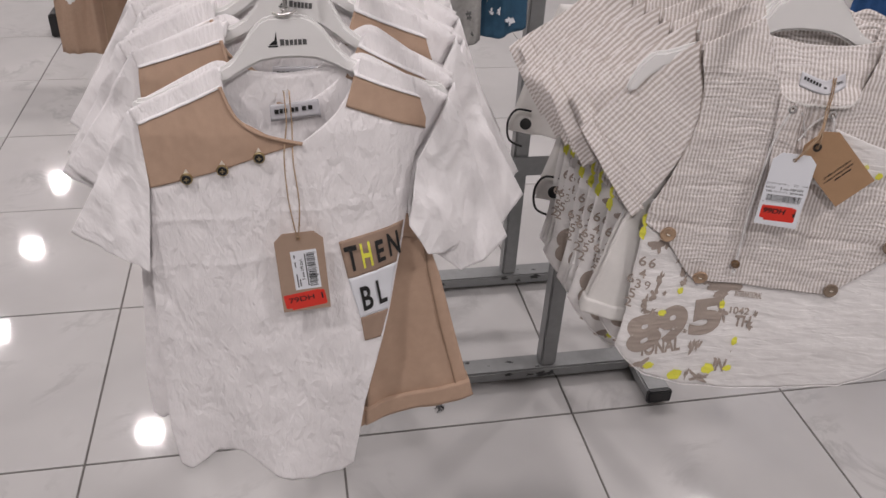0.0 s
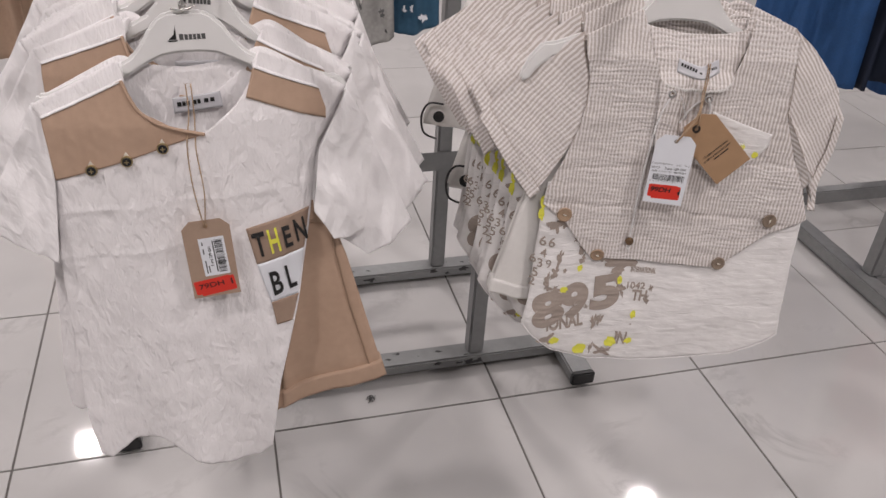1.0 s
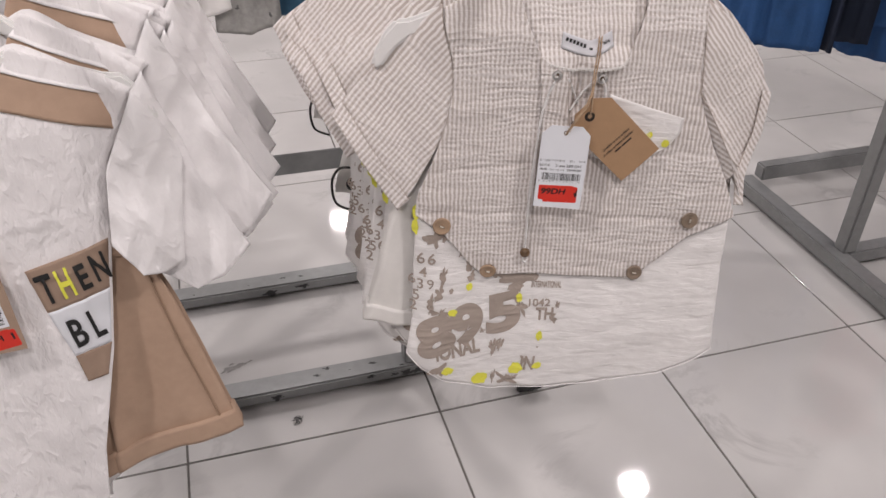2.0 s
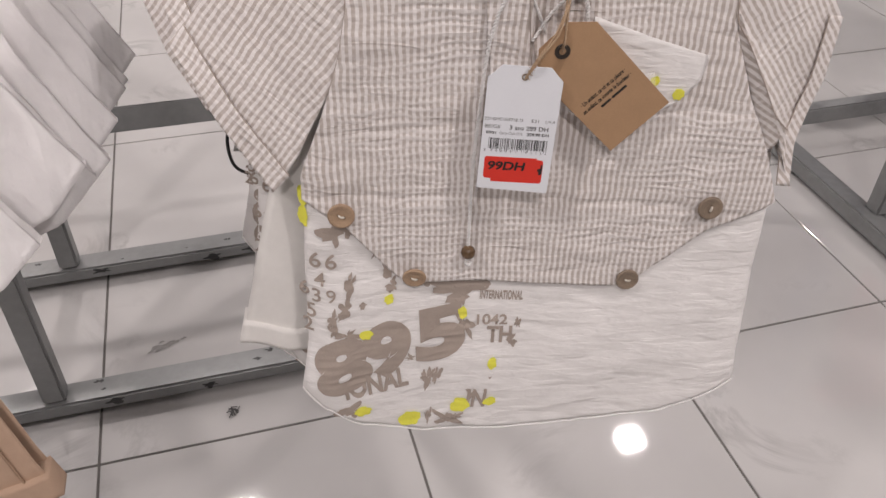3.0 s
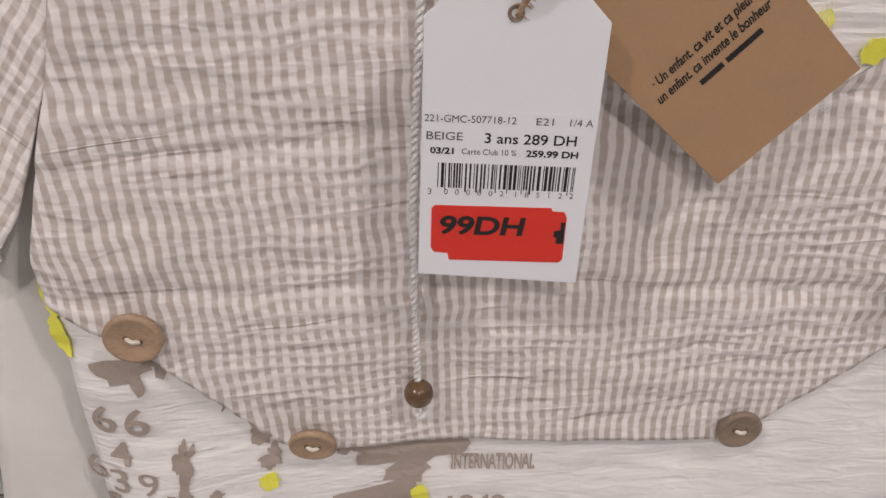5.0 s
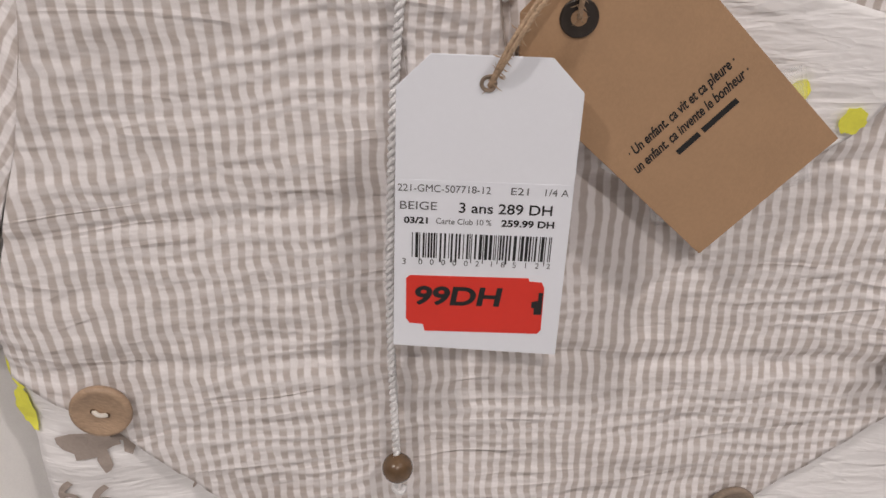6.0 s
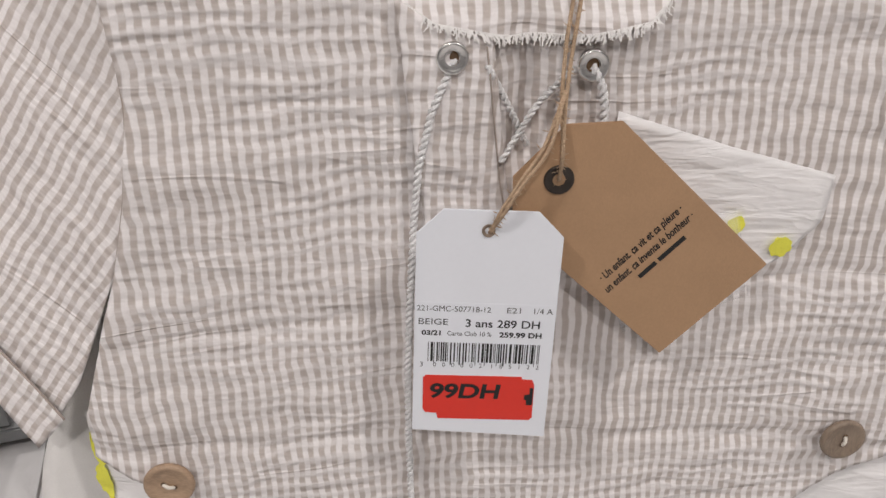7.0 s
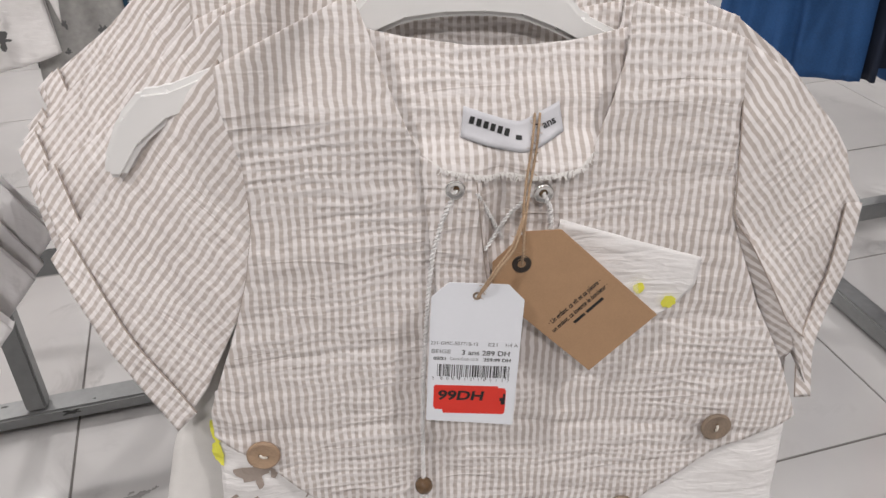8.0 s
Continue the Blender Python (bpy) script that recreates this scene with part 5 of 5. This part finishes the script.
second_pose = hung((-0.604, -0.428, 0.926), 9, 0.08) @ pose(0, 0, 0, 0, 0, -4) @ Matrix.Scale(1.05, 4)
second_tee = white_tee(second_pose, flung=True)
for k in range(1, 11):
    m = second_pose
    if k > 1:
        m = hung((-0.6 + rnd.uniform(-0.008, 0.010), -0.428 + 0.027 * (k - 1), 0.930 + rnd.uniform(-0.004, 0.006)), 7 - 0.7 * k + rnd.uniform(-2, 2), 0.08) @ pose(0, 0, 0, 0, 0, rnd.uniform(-4, 1)) @ Matrix.Scale(1.05 + 0.008 * k, 4)
        copy_thing(second_tee, m)
    out = {2: (0.006, 0.004), 3: (0.012, 0.004), 8: (-0.10, 0.022)}.get(k, (0, 0))
    copy_thing(white_hanger, m @ pose(0.042 + out[0], 0.1195 + out[1], -0.034, 0, 0, 1.5 + rnd.uniform(-2, 2)) @ Matrix.Diagonal((0.84, 1, 1, 1)))


# ---- clothes further off ----
def hanging_garment(m, w, h, mat, label, category, group, flare=1.15, seed=0.0, parts=()):
    """A folded-in garment seen from its side or back: narrow shoulders, a flared foot and soft upright folds."""
    t = thing(category.replace(" ", "_"), m, label, category, group)
    relief = lambda u, v: 0.020 * folds(u, v, 38, 3, seed) + 0.004 * folds(u, v, 60, 12, seed + 3)
    net = sheet([(-w * 0.36, 0.0), (-w * 0.1, 0.03), (w * 0.1, 0.03), (w * 0.36, 0.0)], [(-w / 2 * flare, -h), (0, -h - 0.012), (w / 2 * flare, -h + 0.008)], [(-w * 0.36, 0.0), (-w / 2, -h * 0.3), (-w / 2 * flare, -h)], [(w * 0.36, 0.0), (w / 2, -h * 0.3), (w / 2 * flare, -h + 0.008)], 36, 40)
    part("front", cloth(net, relief), mat, t)
    part("back", cloth(net, lambda u, v: relief(u, v) - 0.03 * (1 - abs(u / (w * 0.6)) ** 3)), mat, t)
    for sx in (-1, 1):
        s = sheet([(sx * w * 0.36, 0.0), (sx * w * 0.75, -0.10)], [(sx * w * 0.48, -h * 0.36), (sx * w * 0.66, -0.20)], [(sx * w * 0.36, 0.0), (sx * w * 0.48, -h * 0.36)], [(sx * w * 0.75, -0.10), (sx * w * 0.66, -0.20)], 14, 14)
        part("sleeve", cloth(s, lambda u, v: 0.004 + 0.006 * folds(u, v, 30, 14, seed + 8)), mat, t)
    part("hanger_hook", tube([(0, 0.02, -0.01), (0, 0.09, -0.01), (0, 0.115, 0.0), (0, 0.10, 0.02)], 0.002, 6), CHROME, t, "bent steel wire hook")
    return t


# navy clothes on the second rack, in a row across
for k in range(13):
    mat = (NAVY, INK_NAVY, INK_NAVY, NAVY, NAVY, INK_NAVY)[k % 6]
    hanging_garment(hung((1.14 + 0.085 * k, 0.742, 1.145), 62 + rnd.uniform(-14, 14), 0.02), 0.30, 0.74 + rnd.uniform(-0.06, 0.08) * (1 if mat is NAVY else 1.4), mat,
                    "navy blue cotton garment hanging on the rack" if mat is NAVY else "dark navy garment hanging on the rack", "garment", "navy clothes", seed=k * 1.7)
hanging_garment(hung((1.70, 0.56, 1.145), 50, 0.02), 0.26, 0.62, RED_CLOTH, "red cotton garment hanging among navy clothes", "garment", seed=4.4, group="navy clothes")

# small printed tops in the middle of the first rack
for k, (mat, h, x, y, w) in enumerate(((WHITE_SLUB, 0.245, -0.385, 0.165, 0.15), (GREY_CLOTH, 0.275, -0.275, 0.175, 0.09), (PETROL, 0.265, -0.185, 0.205, 0.09), (GREY_CLOTH, 0.25, -0.335, 0.235, 0.16), (CYAN, 0.19, -0.42, 0.255, 0.10),
                                       (GREY_CLOTH, 0.27, -0.205, 0.295, 0.16), (WHITE_SLUB, 0.25, -0.28, 0.345, 0.20))):
    word = {"white slub cotton": "white cotton", "grey jersey": "grey jersey", "petrol blue jersey": "petrol blue printed jersey", "cyan jersey": "cyan jersey"}[mat.name]
    g = hanging_garment(hung((x, y, 1.045), rnd.uniform(-14, 14), 0.03), w, h, mat, "small " + word + " top hanging on the rack", "garment", "printed tops", seed=20 + k)
    if mat is not CYAN:
        for n in range(7):
            px, py = rnd.uniform(-0.4, 0.4) * w, -h * rnd.uniform(0.55, 0.95)
            part("print", laid_on(blob(rnd.uniform(0.003, 0.008), k * 9 + n, 1.2, rnd.uniform(0.4, 1.6)), lambda u, v: 0.016, 0.0, (px, py)), PAPER if mat is PETROL else GREY_INK, g)

# tan clothes on the rack at the back
for k in range(6):
    mat = (TAN, TAN_DARK, TAN, TAN_DARK, TAN, TAN)[k]
    hanging_garment(hung((-1.175 + 0.05 * k, 1.72 + 0.08 * (k % 3), 1.11), rnd.uniform(-20, 20), 0.03), 0.24, 0.89 + rnd.uniform(-0.05, 0.03), mat, "tan cotton garment hanging on the rack" if mat is TAN else "brown cotton garment hanging on the rack", "garment", "tan clothes", seed=40 + k)


# a grey smudge trodden into the tiles
for k, (dx, dy, r, stretch) in enumerate(((0.0, 0.0, 0.008, 2.2), (0.018, 0.006, 0.005, 1.8), (-0.020, -0.004, 0.006, 1.6), (0.034, 0.012, 0.003, 1.5), (-0.006, 0.012, 0.003, 2.0))):
    smudge = blob(r, 80 + k, 1.0, stretch)
    part("smudge", smudge, SMUDGE, floor, "grey dirt smudge", pose(SMUDGE_AT[0] + dx, SMUDGE_AT[1] + dy, 0.0006 + 0.0001 * k, 0, 0, 20))


# a tuft of lint on the tiles
lint = thing("lint", pose(-0.281, 0.052, 0.0), "small tuft of dark grey lint on the tiles", "lint")
for k in range(9):
    a, b = rnd.uniform(0, 6.3), rnd.uniform(0, 6.3)
    r = rnd.uniform(0.006, 0.016)
    part("fibre", tube([(math.cos(a) * r, math.sin(a) * r, 0.001), (rnd.uniform(-0.005, 0.005), rnd.uniform(-0.005, 0.005), rnd.uniform(0.004, 0.012)), (math.cos(b) * r, math.sin(b) * r, 0.001)], 0.0008, 6), GREY_INK, lint)


# ---- floor tiles ----
TILE, GAP = 0.5, 0.0042


def tile_mesh():
    bm = box(GAP / 2, GAP / 2, -0.010, TILE - GAP / 2, TILE - GAP / 2, 0.0, 0.0009, segments=1)
    me = bpy.data.meshes.new("tile")
    bm.to_mesh(me)
    bm.free()
    me.materials.append(MARBLE)
    return me


TILE_MESH = tile_mesh()
rest = []
for i in range(int(X0 / TILE), int(X1 / TILE)):
    for j in range(int(Y0 / TILE), int(Y1 / TILE)):
        if -8 <= i < 9 and -3 <= j < 13:
            ob = new("tile", TILE_MESH)
            ob.parent = floor
            ob.matrix_basis = pose(i * TILE, j * TILE, random.uniform(-0.0003, 0.0))
        else:
            rest.append((TILE_MESH, pose(i * TILE, j * TILE, 0)))
far = part("far_tiles", joined(rest), MARBLE, floor)
far["kind"] = "stuff"
